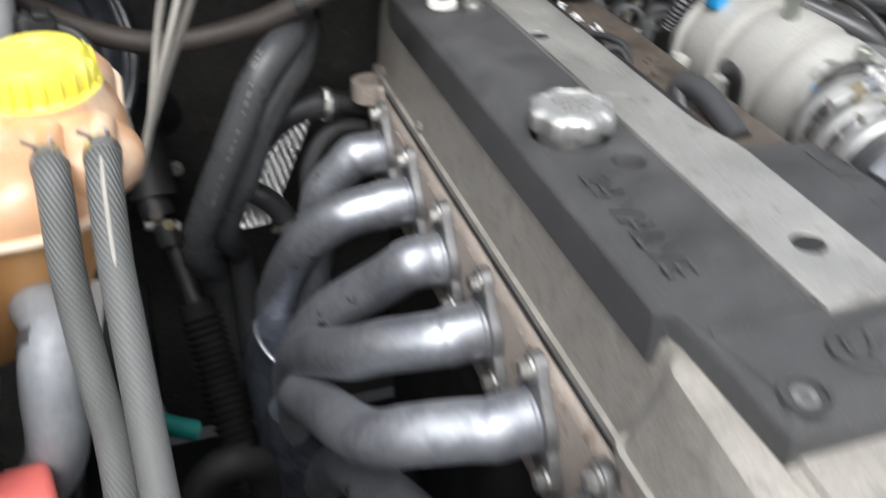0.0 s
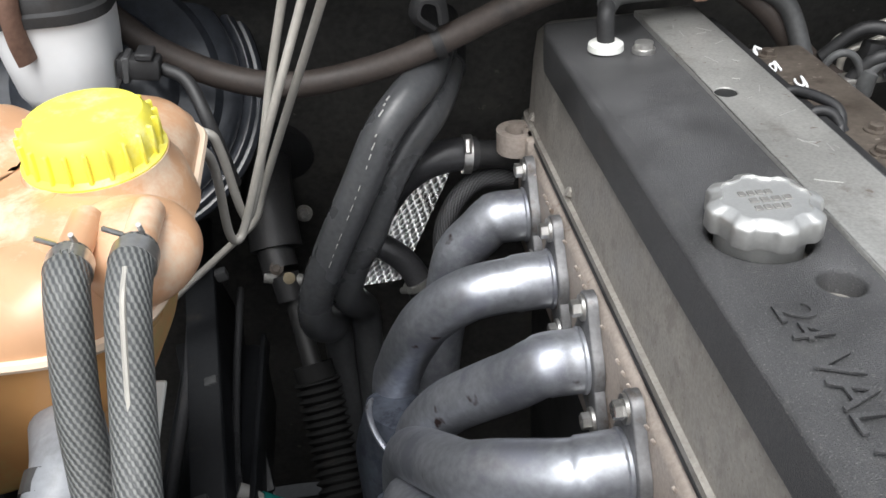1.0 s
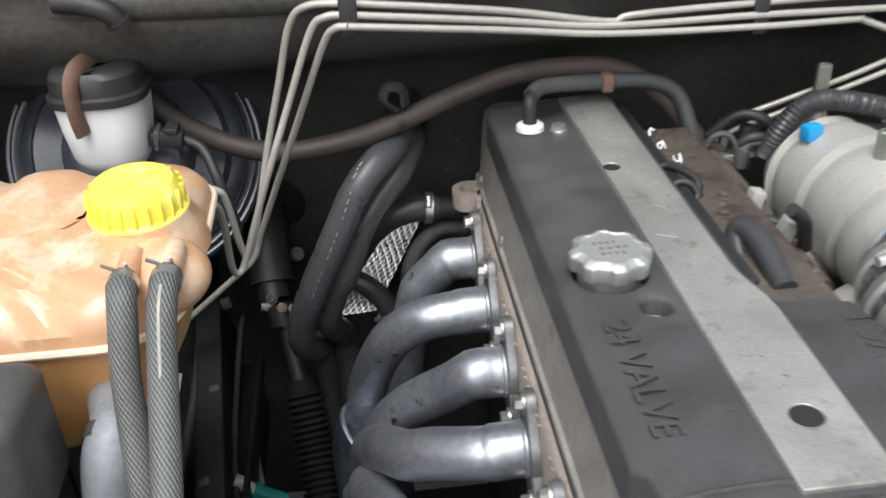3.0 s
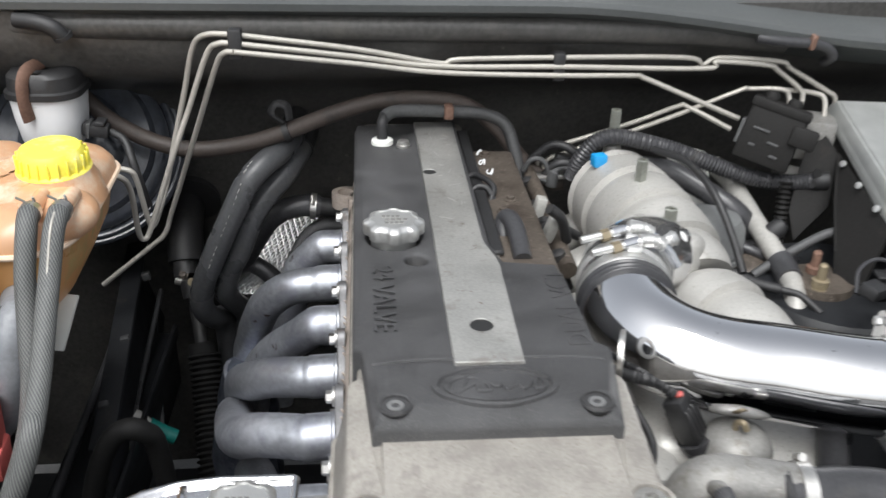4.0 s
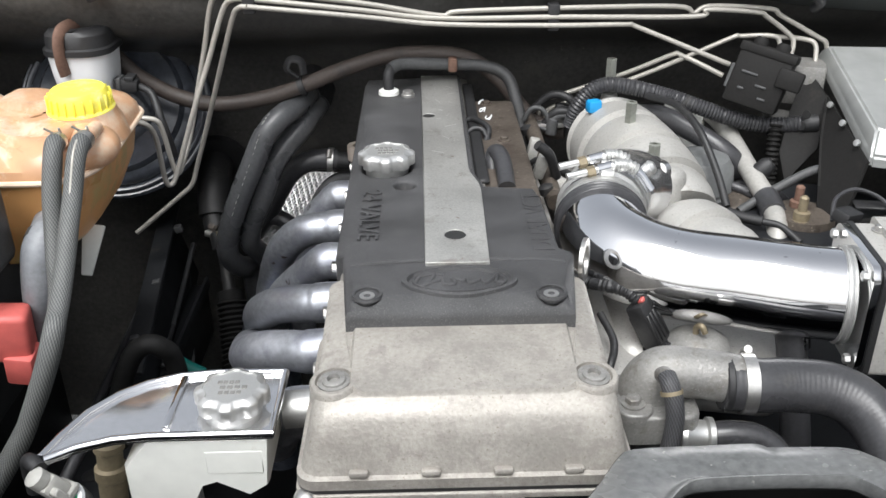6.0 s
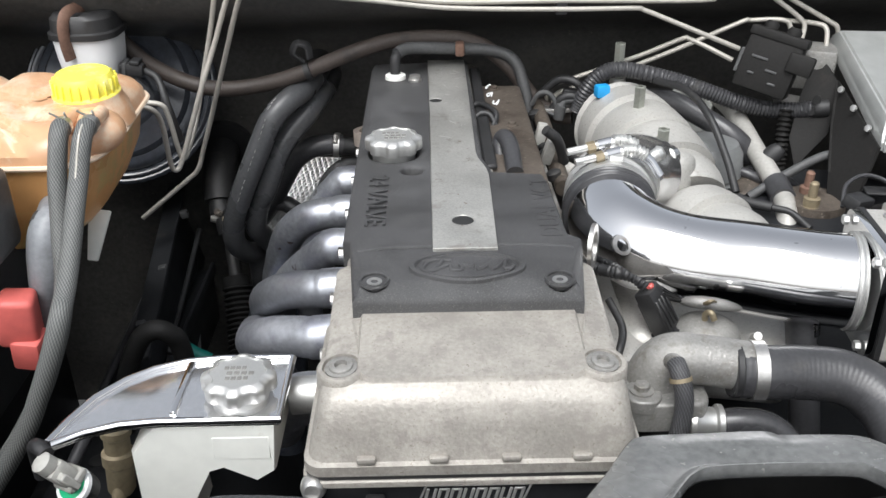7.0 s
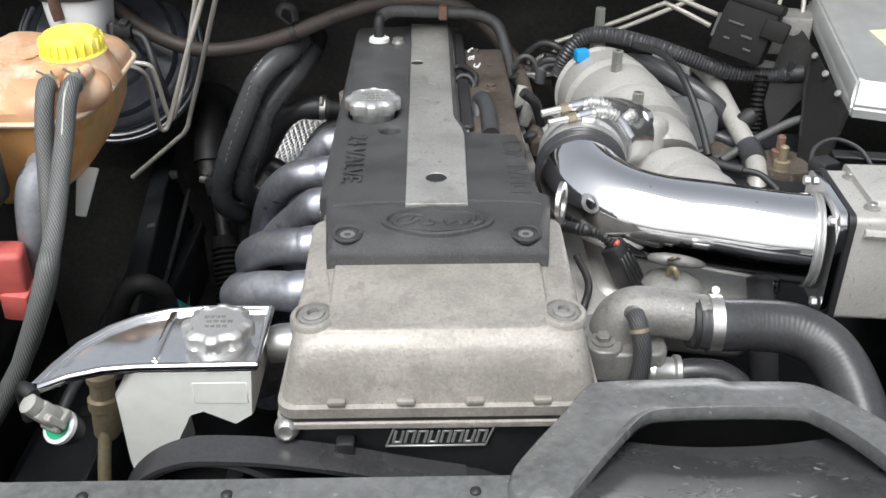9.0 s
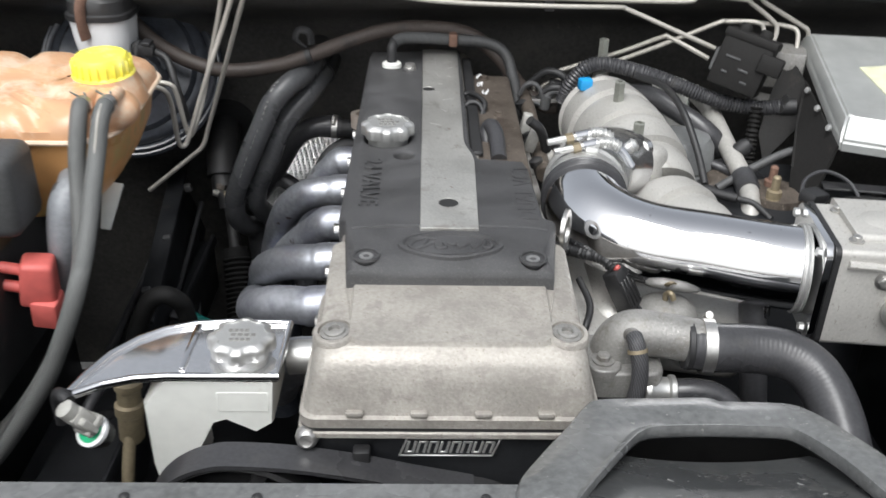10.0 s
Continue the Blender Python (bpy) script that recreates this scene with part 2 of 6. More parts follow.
def part(name, bm, mat, parent=None, label="", smooth=True):
    bmesh.ops.recalc_face_normals(bm, faces=bm.faces[:])
    me = bpy.data.meshes.new(name)
    bm.to_mesh(me)
    bm.free()
    me.materials.append(mat)
    if smooth:
        for p in me.polygons:
            p.use_smooth = True
        me.set_sharp_from_angle(angle=radians(38))
    ob = new(name, me)
    if parent is not None:
        ob.parent = parent
        if parent.type == "EMPTY":
            ob.matrix_parent_inverse = Matrix.Translation(-Vector(parent.location))
    if label:
        ob["label"] = label
    return ob


def structure(name, bm, mat, label, smooth=True):
    return tagged(part(name, bm, mat, None, "", smooth), label, name.split("_")[0], kind="structure")


def single(name, bm, mat, label, category, group="", smooth=True):
    return tagged(part(name, bm, mat, None, "", smooth), label, category, group)


def spline(pts, step=6):
    """Points along a smooth curve through pts."""
    p = [Vector(q) for q in pts]
    if len(p) == 2:
        return [p[0].lerp(p[1], i / 2) for i in range(3)]
    p = [2 * p[0] - p[1]] + p + [2 * p[-1] - p[-2]]
    out = []
    for i in range(1, len(p) - 2):
        a, b, c, d = p[i - 1:i + 3]
        for k in range(step):
            t = k / step
            out.append(0.5 * (2 * b + (c - a) * t + (2 * a - 5 * b + 4 * c - d) * t * t + (3 * b - a - 3 * c + d) * t ** 3))
    return out + [p[-2]]


def sweep(pts, radius, sides=16, step=6, inner=0.0, bm=None, squash=1.0, curve=True):
    """A round bar along a smooth curve; radius: a number or a function of the length; with UVs (round, metres along)."""
    bm = bm or bmesh.new()
    uv = bm.loops.layers.uv.verify()
    line = spline(pts, step) if curve else [Vector(q) for q in pts]
    tang = [(line[min(i + 1, len(line) - 1)] - line[max(i - 1, 0)]).normalized() for i in range(len(line))]
    side = tang[0].orthogonal().normalized()
    rings, length, run = [], [], 0.0
    for i, (p, t) in enumerate(zip(line, tang)):
        side = (side - t * side.dot(t)).normalized()
        up = t.cross(side)
        run += (p - line[i - 1]).length if i else 0
        r = radius(run) if callable(radius) else radius
        rings.append([bm.verts.new(p + r * (math.cos(2 * math.pi * k / sides) * side + squash * math.sin(2 * math.pi * k / sides) * up)) for k in range(sides)])
        length.append(run)
    for i in range(len(rings) - 1):
        for k in range(sides):
            j = (k + 1) % sides
            f = bm.faces.new((rings[i][k], rings[i][j], rings[i + 1][j], rings[i + 1][k]))
            for loop, (u, v) in zip(f.loops, ((k, i), (k + 1, i), (k + 1, i + 1), (k, i + 1))):
                loop[uv].uv = (u / sides, length[v])
    bm.faces.new(rings[0][::-1])
    bm.faces.new(rings[-1])
    return bm


def corrugated(base, depth, pitch):
    return lambda s: base + depth * math.sin(2 * math.pi * s / pitch)


def lathe(profile, sides=32, m=None, lobes=0, lobe=0.0, bm=None, caps=True):
    """Profile of (radius, height), turned about z, then put at the pose m; lobes: waves round the rim."""
    bm = bm or bmesh.new()
    m = m or Matrix()
    rings = []
    for r, z in profile:
        if r <= 1e-6:
            rings.append([bm.verts.new(m @ Vector((0, 0, z)))])
            continue
        ring = []
        for k in range(sides):
            a = 2 * math.pi * k / sides
            q = r * (1 + lobe * math.tanh(2.5 * math.cos(lobes * a))) if lobes else r
            ring.append(bm.verts.new(m @ Vector((q * math.cos(a), q * math.sin(a), z))))
        rings.append(ring)
    for a, b in zip(rings, rings[1:]):
        for k in range(sides):
            j = (k + 1) % sides
            q = [a[k % len(a)], a[j % len(a)], b[j % len(b)], b[k % len(b)]]
            q = list(dict.fromkeys(q))
            if len(q) > 2:
                bm.faces.new(q)
    for ring in (rings[0], rings[-1]):
        if caps and len(ring) > 2:
            bm.faces.new(ring)
    return bm


def box(size, m=None, bevel=0.003, segments=2, bm=None, taper=(1, 1)):
    """A block with rounded edges round the pose m; taper: scale of its top."""
    own = bmesh.new()
    bmesh.ops.create_cube(own, size=1)
    for v in own.verts:
        s = taper if v.co.z > 0 else (1, 1)
        v.co = Vector((v.co.x * size[0] * s[0], v.co.y * size[1] * s[1], v.co.z * size[2]))
    if bevel:
        bmesh.ops.bevel(own, geom=own.edges[:], offset=bevel, segments=segments, affect="EDGES", profile=0.5)
    bmesh.ops.transform(own, matrix=m or Matrix(), verts=own.verts[:])
    return join(bm, own) if bm else own


def join(bm, other):
    me = bpy.data.meshes.new("tmp")
    other.to_mesh(me)
    other.free()
    bm.from_mesh(me)
    bpy.data.meshes.remove(me)
    return bm


def ring_pts(x, y, r, n=20, ry=None):
    return [(x + r * math.cos(2 * math.pi * k / n), y + (ry or r) * math.sin(2 * math.pi * k / n)) for k in range(n)]


def plate(outline, z0, z1, holes=(), bevel=0.0, m=None, top=None):
    """A plate with an outline and holes in plan; top: height as a function of x, y."""
    bm = bmesh.new()
    edges = []
    for loop in (outline, *holes):
        vs = [bm.verts.new((x, y, z0)) for x, y in loop]
        edges += [bm.edges.new((vs[i], vs[(i + 1) % len(vs)])) for i in range(len(vs))]
    bmesh.ops.triangle_fill(bm, edges=edges, use_beauty=True)
    up = bmesh.ops.extrude_face_region(bm, geom=bm.faces[:])["geom"]
    for v in up:
        if isinstance(v, bmesh.types.BMVert):
            v.co.z = top(v.co.x, v.co.y) if top else z1
    bmesh.ops.recalc_face_normals(bm, faces=bm.faces[:])
    if bevel:
        rim = [e for e in bm.edges if len(e.link_faces) == 2 and e.calc_face_angle(0) > 0.6 and min(v.co.z for v in e.verts) > z0 + 1e-5]
        bmesh.ops.bevel(bm, geom=rim, offset=bevel, segments=3, affect="EDGES", profile=0.5)
    if m:
        bmesh.ops.transform(bm, matrix=m, verts=bm.verts[:])
    return bm


def loft(rings, bm=None, closed=True, caps=True):
    """Skin between rings of equally many points."""
    bm = bm or bmesh.new()
    vs = [[bm.verts.new(p) for p in r] for r in rings]
    n = len(vs[0])
    for a, b in zip(vs, vs[1:]):
        for k in range(n if closed else n - 1):
            j = (k + 1) % n
            bm.faces.new((a[k], a[j], b[j], b[k]))
    if caps and closed:
        bm.faces.new(vs[0][::-1])
        bm.faces.new(vs[-1])
    return bm


def rounded(x0, x1, y0, y1, r, n=5):
    """A rectangle in plan with round corners."""
    out = []
    for cx, cy, a0 in ((x1 - r, y1 - r, 0), (x0 + r, y1 - r, 90), (x0 + r, y0 + r, 180), (x1 - r, y0 + r, 270)):
        out += [(cx + r * math.cos(radians(a0 + 90 * k / n)), cy + r * math.sin(radians(a0 + 90 * k / n))) for k in range(n + 1)]
    return out


def up_along(at, way, roll=0):
    """A pose at a place whose z axis points along way."""
    return Matrix.Translation(at) @ Vector(way).to_track_quat("Z", "Y").to_matrix().to_4x4() @ pose(0, 0, 0, 0, 0, roll)


def bolt_bm(at, way, r=0.006, h=0.006, washer=True):
    m = up_along(at, way)
    bm = lathe([(r * 1.5, 0), (r * 1.5, h * 0.25), (r * 1.05, h * 0.3)], 20, m) if washer else bmesh.new()
    return lathe([(r, h * 0.2), (r, h * 0.9), (r * 0.85, h), (r * 0.35, h), (0, h * 0.8)], 6, m, bm=bm)


def clamp_on(parent, at, way, r, width=0.009, mat=STEEL, screw=(0, 0, 1)):
    m = up_along(at, way)
    band = part("hose_clamp", lathe([(r, -width / 2), (r + 0.0018, -width / 2), (r + 0.0018, width / 2), (r, width / 2)], 28, m), mat, parent, "bright steel hose clamp")
    s = Vector(screw).normalized()
    part("clamp_screw", sweep([Vector(at) + s * (r + 0.004) - Vector(way).cross(s).normalized() * 0.006, Vector(at) + s * (r + 0.004) + Vector(way).cross(s).normalized() * 0.006], 0.0035, 8), mat, band)
    return band


def lettering(name, body, size, m, mat, parent, depth=0.0008):
    c = bpy.data.curves.new(name, "FONT")
    c.body, c.size, c.extrude, c.align_x, c.align_y = body, size, depth, "LEFT", "CENTER"
    tmp = bpy.data.objects.new("tmp_text", c)
    scene.collection.objects.link(tmp)
    me = bpy.data.meshes.new_from_object(tmp)
    bpy.data.objects.remove(tmp)
    me.transform(m)
    me.materials.append(mat)
    ob = new(name, me)
    ob.parent = parent
    ob.matrix_parent_inverse = Matrix.Translation(-Vector(parent.location))
    return ob


# ---- the bay ----
bm = bmesh.new()
bmesh.ops.create_grid(bm, x_segments=2, y_segments=2, size=900)
structure("ground", bm, ASPHALT, "grey asphalt ground under the car")


def firewall_y(x, z):
    up = 1 / (1 + math.exp(-(z - 0.945) / 0.014))
    y = 0.69 - 0.09 * max(0, min(1, (z - 0.6) / 0.3))
    y = y * (1 - up) + (0.448 + 0.03 * math.sin(2.2 * x)) * up
    y += 0.012 / (1 + math.exp((z - 1.0) / 0.006)) * up
    return y + 0.006 * noise.noise((x * 9, z * 14, 0.3))


bm = bmesh.new()
nx, nz = 90, 70
grid = [[bm.verts.new((-0.8 + 1.7 * i / nx, firewall_y(-0.8 + 1.7 * i / nx, 0.2 + 0.86 * k / nz), 0.2 + 0.86 * k / nz)) for i in range(nx + 1)] for k in range(nz + 1)]
for k in range(nz):
    for i in range(nx):
        bm.faces.new((grid[k][i], grid[k][i + 1], grid[k + 1][i + 1], grid[k + 1][i]))
back = bmesh.ops.extrude_face_region(bm, geom=bm.faces[:])["geom"]
for v in back:
    if isinstance(v, bmesh.types.BMVert):
        v.co.y = 0.8
structure("firewall", bm, FIREWALL, "dusty black bulkhead behind the engine")


def cowl_row(x):
    t = max(0, min(1, (x - 0.12) / 0.5))
    s = -0.045 * t * t * (3 - 2 * t)
    return [(x, y, z + s) for y, z in ((0.44, 1.045), (0.425, 1.052), (0.412, 1.058), (0.411, 1.066), (0.42, 1.07), (0.427, 1.068), (0.432, 1.073), (0.5, 1.088), (0.9, 1.13), (0.9, 1.03), (0.46, 1.03))]


structure("cowl_panel", loft([cowl_row(-0.9 + 1.85 * k / 40) for k in range(41)]), SEAL, "dark grey plastic cowl ledge over the bulkhead")
structure("trim_roll", sweep([(-0.85, 0.445, 1.038), (-0.3, 0.437, 1.036), (0.1, 0.44, 1.034), (0.3, 0.445, 1.03), (0.42, 0.45, 1.02)], 0.017, 16), FIREWALL, "rounded black sealing roll along the bulkhead")
structure("wall_left", box((0.05, 1.2, 0.9), pose(-0.73, 0.1, 0.5), 0.01), BODY, "black inner wing panel")
structure("wall_right", box((0.05, 1.2, 0.9), pose(0.83, 0.1, 0.5), 0.01), BODY, "black inner wing panel")
structure("floor", box((1.5, 1.15, 0.03), pose(0.05, 0.1, 0.18), 0.005), BODY, "black undertray below the engine")
structure("wall_front", box((1.5, 0.03, 0.6), pose(0.05, -0.4, 0.48), 0.005), BODY, "black radiator panel in front of the engine")

# front rail with rivets
rail = tagged(part("front_rail", loft([[(x, -0.318, 0.80), (x, -0.316, 0.846), (x, -0.320, 0.850), (x, -0.345, 0.851), (x, -0.349, 0.846), (x, -0.36, 0.846), (x, -0.43, 0.84), (x, -0.43, 0.78)] for x in (-0.75, -0.4, -0.02, 0.052)]), DUSTY), "dusty black plastic radiator support rail", "trim", kind="structure")
structure("trim_lower_rail", box((0.8, 0.1, 0.06), pose(0.452, -0.37, 0.775), 0.006), DUSTY, "black lower part of the front rail")
for x in (-0.215, -0.129, 0.02):
    part("rivet", lathe([(0.0036, 0.848), (0.0034, 0.852), (0.002, 0.853), (0, 0.8533)], 14, pose(x, -0.334, 0)), BLACK, rail)

# ---- engine ----
engine = thing("engine", "silver straight-six engine with cast cam cover", "engine", at=(0, 0.2, 0.3))
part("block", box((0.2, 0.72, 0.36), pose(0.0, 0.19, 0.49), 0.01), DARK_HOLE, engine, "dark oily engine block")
bm = box((0.214, 0.71, 0.125), pose(-0.0065, 0.195, 0.722), 0.010, 3)
for k in range(58):
    y = 0.53 - 0.0115 * k
    if (k % 9) < 7:
        box((0.0022, 0.0016, 0.0125), pose(-0.1128, y, 0.7735, 8, -28, 0), 0.0005, 1, bm=bm)
part("cylinder_head", bm, DULL_CAST, engine, "stained beige cast cylinder head")
# eye lug at the rear of the head
bm = lathe([(0.011, 0), (0.019, 0), (0.019, 0.02), (0.011, 0.02), (0.011, 0)], 24, pose(-0.118, 0.522, 0.772), caps=False)
box((0.03, 0.03, 0.02), pose(-0.1, 0.51, 0.782), 0.004, bm=bm)
part("lifting_eye", bm, DULL_CAST, engine)

# cam cover, long rear part: flange, then inclined side walls
rows = []
for x0, z in ((0.108, 0.786), (0.108, 0.796), (0.1045, 0.797), (0.1035, 0.81), (0.1015, 0.85), (0.099, 0.876), (0.094, 0.884)):
    rows.append([(x, y, z) for x, y in rounded(-x0, x0 * 0.82 if z < 0.83 else 0.036, -0.05, 0.555 - (0.108 - x0) * 1.5, 0.012)])
bm = loft(rows)
for y in (0.52, 0.385):
    lathe([(0.005, -0.012), (0.004, 0.002), (0, 0.003)], 6, pose(-0.105, y, 0.803, 0, -60, 0), bm=bm)
part("cam_cover", bm, CAST, engine, "dull silver cast cam cover")
part("gasket", box((0.2, 0.6, 0.004), pose(-0.009, 0.25, 0.788), 0.001), BLACK, engine)

# chain case at the front
rows = []
for gx, gy0, z in ((0.121, -0.213, 0.806), (0.121, -0.213, 0.8145), (0.118, -0.2095, 0.816), (0.117, -0.208, 0.82), (0.113, -0.2045, 0.838), (0.1095, -0.2, 0.855), (0.1065, -0.195, 0.8625), (0.102, -0.188, 0.8655), (0.083, -0.187, 0.8672), (0.081, -0.186, 0.8705)):
    rows.append([(x, y, z + (0.105 * (y + 0.19) if z > 0.86 else 0)) for x, y in rounded(-gx, gx, gy0, -0.022 - (0.121 - gx), 0.014, 6)])
bm = loft(rows)
for x in (-0.076, -0.025, 0.026, 0.076):
    box((0.014, 0.006, 0.0055), pose(x, -0.2105, 0.8185), 0.002, bm=bm)
part("chain_case", bm, CAST, engine, "dull silver cast timing chain case")
for s in (-1, 1):
    m = pose(s * 0.0925, -0.17, 0.8595, 4, s * 4, 0)
    part("bolt_boss", lathe([(0.019, 0), (0.0178, 0.0105), (0.0165, 0.012), (0.0135, 0.012), (0.0128, 0.009), (0.0, 0.009)], 32, m), CAST, engine)
    part("boss_bolt", lathe([(0.0118, 0.009), (0.0118, 0.011), (0.009, 0.0112), (0.0086, 0.0128), (0.0078, 0.0133), (0.0048, 0.0133), (0.0044, 0.0095), (0, 0.0095)], 24, m), GREY_CAST, engine, "tarnished socket bolt")
for s in (-1, 1):
    part("casting_seam", sweep([(s * 0.0885, -0.117, 0.8745), (s * 0.082, -0.15, 0.8715), (s * 0.0775, -0.184, 0.8676)], 0.0012, 6), CAST, engine)
part("case_gasket", plate(rounded(-0.1205, 0.1205, -0.2125, -0.05, 0.014), 0.8025, 0.8058), BLACK, engine)
part("case_flange", plate(rounded(-0.1225, 0.1225, -0.2145, -0.05, 0.015), 0.797, 0.8022, bevel=0.0015), CAST, engine)
# black front plate with badge shape
part("front_plate", box((0.24, 0.014, 0.1), pose(0.0, -0.2, 0.746), 0.003), BODY, engine, "glossy black timing cover plate")
badge = part("badge", box((0.0765, 0.002, 0.019), pose(0.0, -0.2088, 0.785), 0.0008, 1), BODY, engine, "black badge with silver outline and silver bars")
bm = box((0.0765, 0.0016, 0.0014), pose(0.0034, -0.2104, 0.794), 0.0003, 1)
box((0.0765, 0.0016, 0.0014), pose(-0.0034, -0.2104, 0.776), 0.0003, 1, bm=bm)
for s in (-1, 1):
    box((0.0014, 0.0016, 0.0202), pose(s * 0.0376, -0.2104, 0.785, 0, 20, 0), 0.0003, 1, bm=bm)
part("badge_border", bm, BRIGHT, badge)
for k in range(8):
    x = -0.0315 + 0.009 * k
    bm = bmesh.new()
    for dx in (-0.0028, 0.0028):
        box((0.0021, 0.0014, 0.0122), pose(x + dx, -0.2106, 0.785, 0, 14, 0), 0.0003, 1, bm=bm)
    box((0.0072, 0.0014, 0.0018), pose(x + (0.0013 if k % 3 else -0.0013), -0.2106, 0.785 + (0.0052 if k % 3 else -0.0052)), 0.0003, 1, bm=bm)
    part("bar", bm, BRIGHT, badge)
m = up_along((-0.1145, -0.207, 0.794), (0, -1, 0.25))
part("case_bolt", lathe([(0.0095, 0), (0.0095, 0.004), (0.008, 0.0095), (0.0055, 0.0115), (0.003, 0.0105), (0, 0.0105)], 24, m), STEEL, engine)

# exposed coil valley, right of the cover
part("coil_valley", box((0.075, 0.345, 0.03), pose(0.055, 0.2725, 0.866), 0.006), BROWN_CAST, engine, "brown oily casting beside the cover")
for k, y in enumerate((0.425, 0.29, 0.26)):
    part("valley_bolt", bolt_bm((0.056 + 0.012 * (k % 2), y, 0.881), (0, 0, 1), 0.005, 0.005), BROWN_CAST, engine)
part("valley_edge", box((0.014, 0.345, 0.006), pose(0.0345, 0.325, 0.8855), 0.002, 1), BLACK, engine, "black edge strip")
for cx, cy, turn in ((0.05, 0.43, 0.3), (0.05, 0.398, 1.4), (0.056, 0.368, 2.2)):
    pts = [(cx + 0.0052 * math.cos(turn + 0.75 * k) * (1 - 0.06 * k), cy + 0.010 * math.sin(turn + 1.1 * k) * (0.6 + 0.05 * k), 0.883) for k in range(9)]
    part("chalk_mark", sweep(pts, 0.0009, 6, 4), WHITE, engine, "white paint pen scribble")
part("ignition_lead", sweep([(0.023, 0.338, 0.888), (0.034, 0.336, 0.892), (0.046, 0.318, 0.892), (0.051, 0.305, 0.888), (0.046, 0.292, 0.878)], 0.0036, 10), BLACK, engine)
part("ignition_lead", sweep([(0.025, 0.302, 0.886), (0.034, 0.305, 0.891), (0.044, 0.302, 0.889), (0.05, 0.295, 0.879)], 0.0036, 10), BLACK, engine)
part("plug_boot", sweep([(0.049, 0.204, 0.872), (0.049, 0.214, 0.885), (0.051, 0.217, 0.893), (0.055, 0.207, 0.896), (0.058, 0.185, 0.892), (0.059, 0.15, 0.88)], 0.0092, 18, 8), RUBBER, engine, "thick black rubber elbow")

# plastic dress cover
cover = thing("engine_cover", "textured black plastic engine cover with raised lettering", "engine cover", at=(0, 0.2, 0.885))
cap_hole = ring_pts(-0.0645, 0.165, 0.0255, 32)
dimple = ring_pts(-0.0455, 0.119, 0.0105)
left = [(-0.1005, 0.5), (-0.104, 0.48), (-0.103, -0.02), (-0.0965, -0.026), (-0.0885, -0.1135), (0.0885, -0.1135), (0.099, -0.032), (0.099, -0.026), (0.088, -0.022), (0.0845, 0.085), (0.081, 0.106), (0.034, 0.114), (0.026, 0.15), (0.025, 0.5)]


def crown(x, y):
    return 0.8985 - 0.010 * max(0, (-0.098 - y) / 0.016) ** 1.4 - 0.006 * max(0, (abs(x) - 0.085) / 0.02) ** 2


part("shell", plate(left, 0.861, 0.8975, [cap_hole, dimple, ring_pts(-0.072, -0.0965, 0.0095), ring_pts(0.071, -0.0985, 0.0095)], 0.0035, top=crown), COVER, cover)
# raised front apron step
part("apron_step", sweep([(-0.088, -0.046, 0.8965), (-0.05, -0.043, 0.898), (0.05, -0.043, 0.898), (0.089, -0.046, 0.8965)], 0.0022, 8), COVER, cover)
part("dimple_floor", lathe([(0.0108, 0.882), (0, 0.881)], 20, pose(-0.0455, 0.119, 0)), COVER, cover)
strip_outline = [(-0.0265, -0.052), (0.0265, -0.052), (0.029, 0.1), (0.0275, 0.115), (0.0205, 0.145), (0.0195, 0.16), (0.0205, 0.492), (-0.0285, 0.492)]
strip = part("centre_strip", plate(strip_outline, 0.896, 0.9015, [ring_pts(0.0, 0.0, 0.0095, 26), ring_pts(-0.0195, 0.324, 0.0075, 22)], 0.0008), STRIP, cover, "scuffed brushed aluminium strip")
for x, y, r in ((0.0, 0.0, 0.0095), (-0.0195, 0.324, 0.0075)):
    part("bolt_well", lathe([(r, 0.9005), (r, 0.884), (r * 0.62, 0.884), (r * 0.6, 0.888), (r * 0.3, 0.888), (0, 0.886)], 24, pose(x, y, 0)), DARK_HOLE, strip, "recessed dark bolt")
for k in range(16):
    part("scratch", box((0.004 + 0.012 * random.random(), 0.0004, 0.0003), pose(random.uniform(-0.018, 0.012), random.uniform(0.16, 0.46), 0.9016, 0, 0, random.choice((-60, -35, 10, 40, 75)) + random.uniform(-15, 15)), 0), BRIGHT, strip)
oval_c = (0.0005, -0.0795)
ring = []
for k in range(56):
    a = 2 * math.pi * k / 56
    ring.append((oval_c[0] + 0.0465 * math.cos(a), oval_c[1] + 0.0235 * math.sin(a)))


def slope(y):
    return crown(0, y)


badge_o = part("oval_badge", loft([[(oval_c[0] + (x - oval_c[0]) * s, oval_c[1] + (y - oval_c[1]) * s, slope(oval_c[1] + (y - oval_c[1]) * s) + h) for x, y in ring] for s, h in ((1.0, -0.001), (0.985, 0.0028), (0.90, 0.003), (0.87, 0.0006), (0.82, 0.0006), (0.805, 0.0024), (0.775, 0.0024), (0.75, 0.0006), (0.2, 0.0007))]), COVER, cover, "raised oval badge in the same black plastic")
script = [(-0.036, -0.005), (-0.031, 0.007), (-0.02, 0.011), (-0.024, 0.0), (-0.03, -0.008), (-0.022, -0.003), (-0.014, 0.002), (-0.012, -0.006), (-0.004, -0.005), (-0.006, 0.003), (0.002, -0.001), (0.006, 0.003), (0.008, -0.005), (0.014, -0.001), (0.017, 0.003), (0.02, -0.005), (0.026, 0.001), (0.031, 0.009), (0.029, -0.004), (0.036, -0.004)]
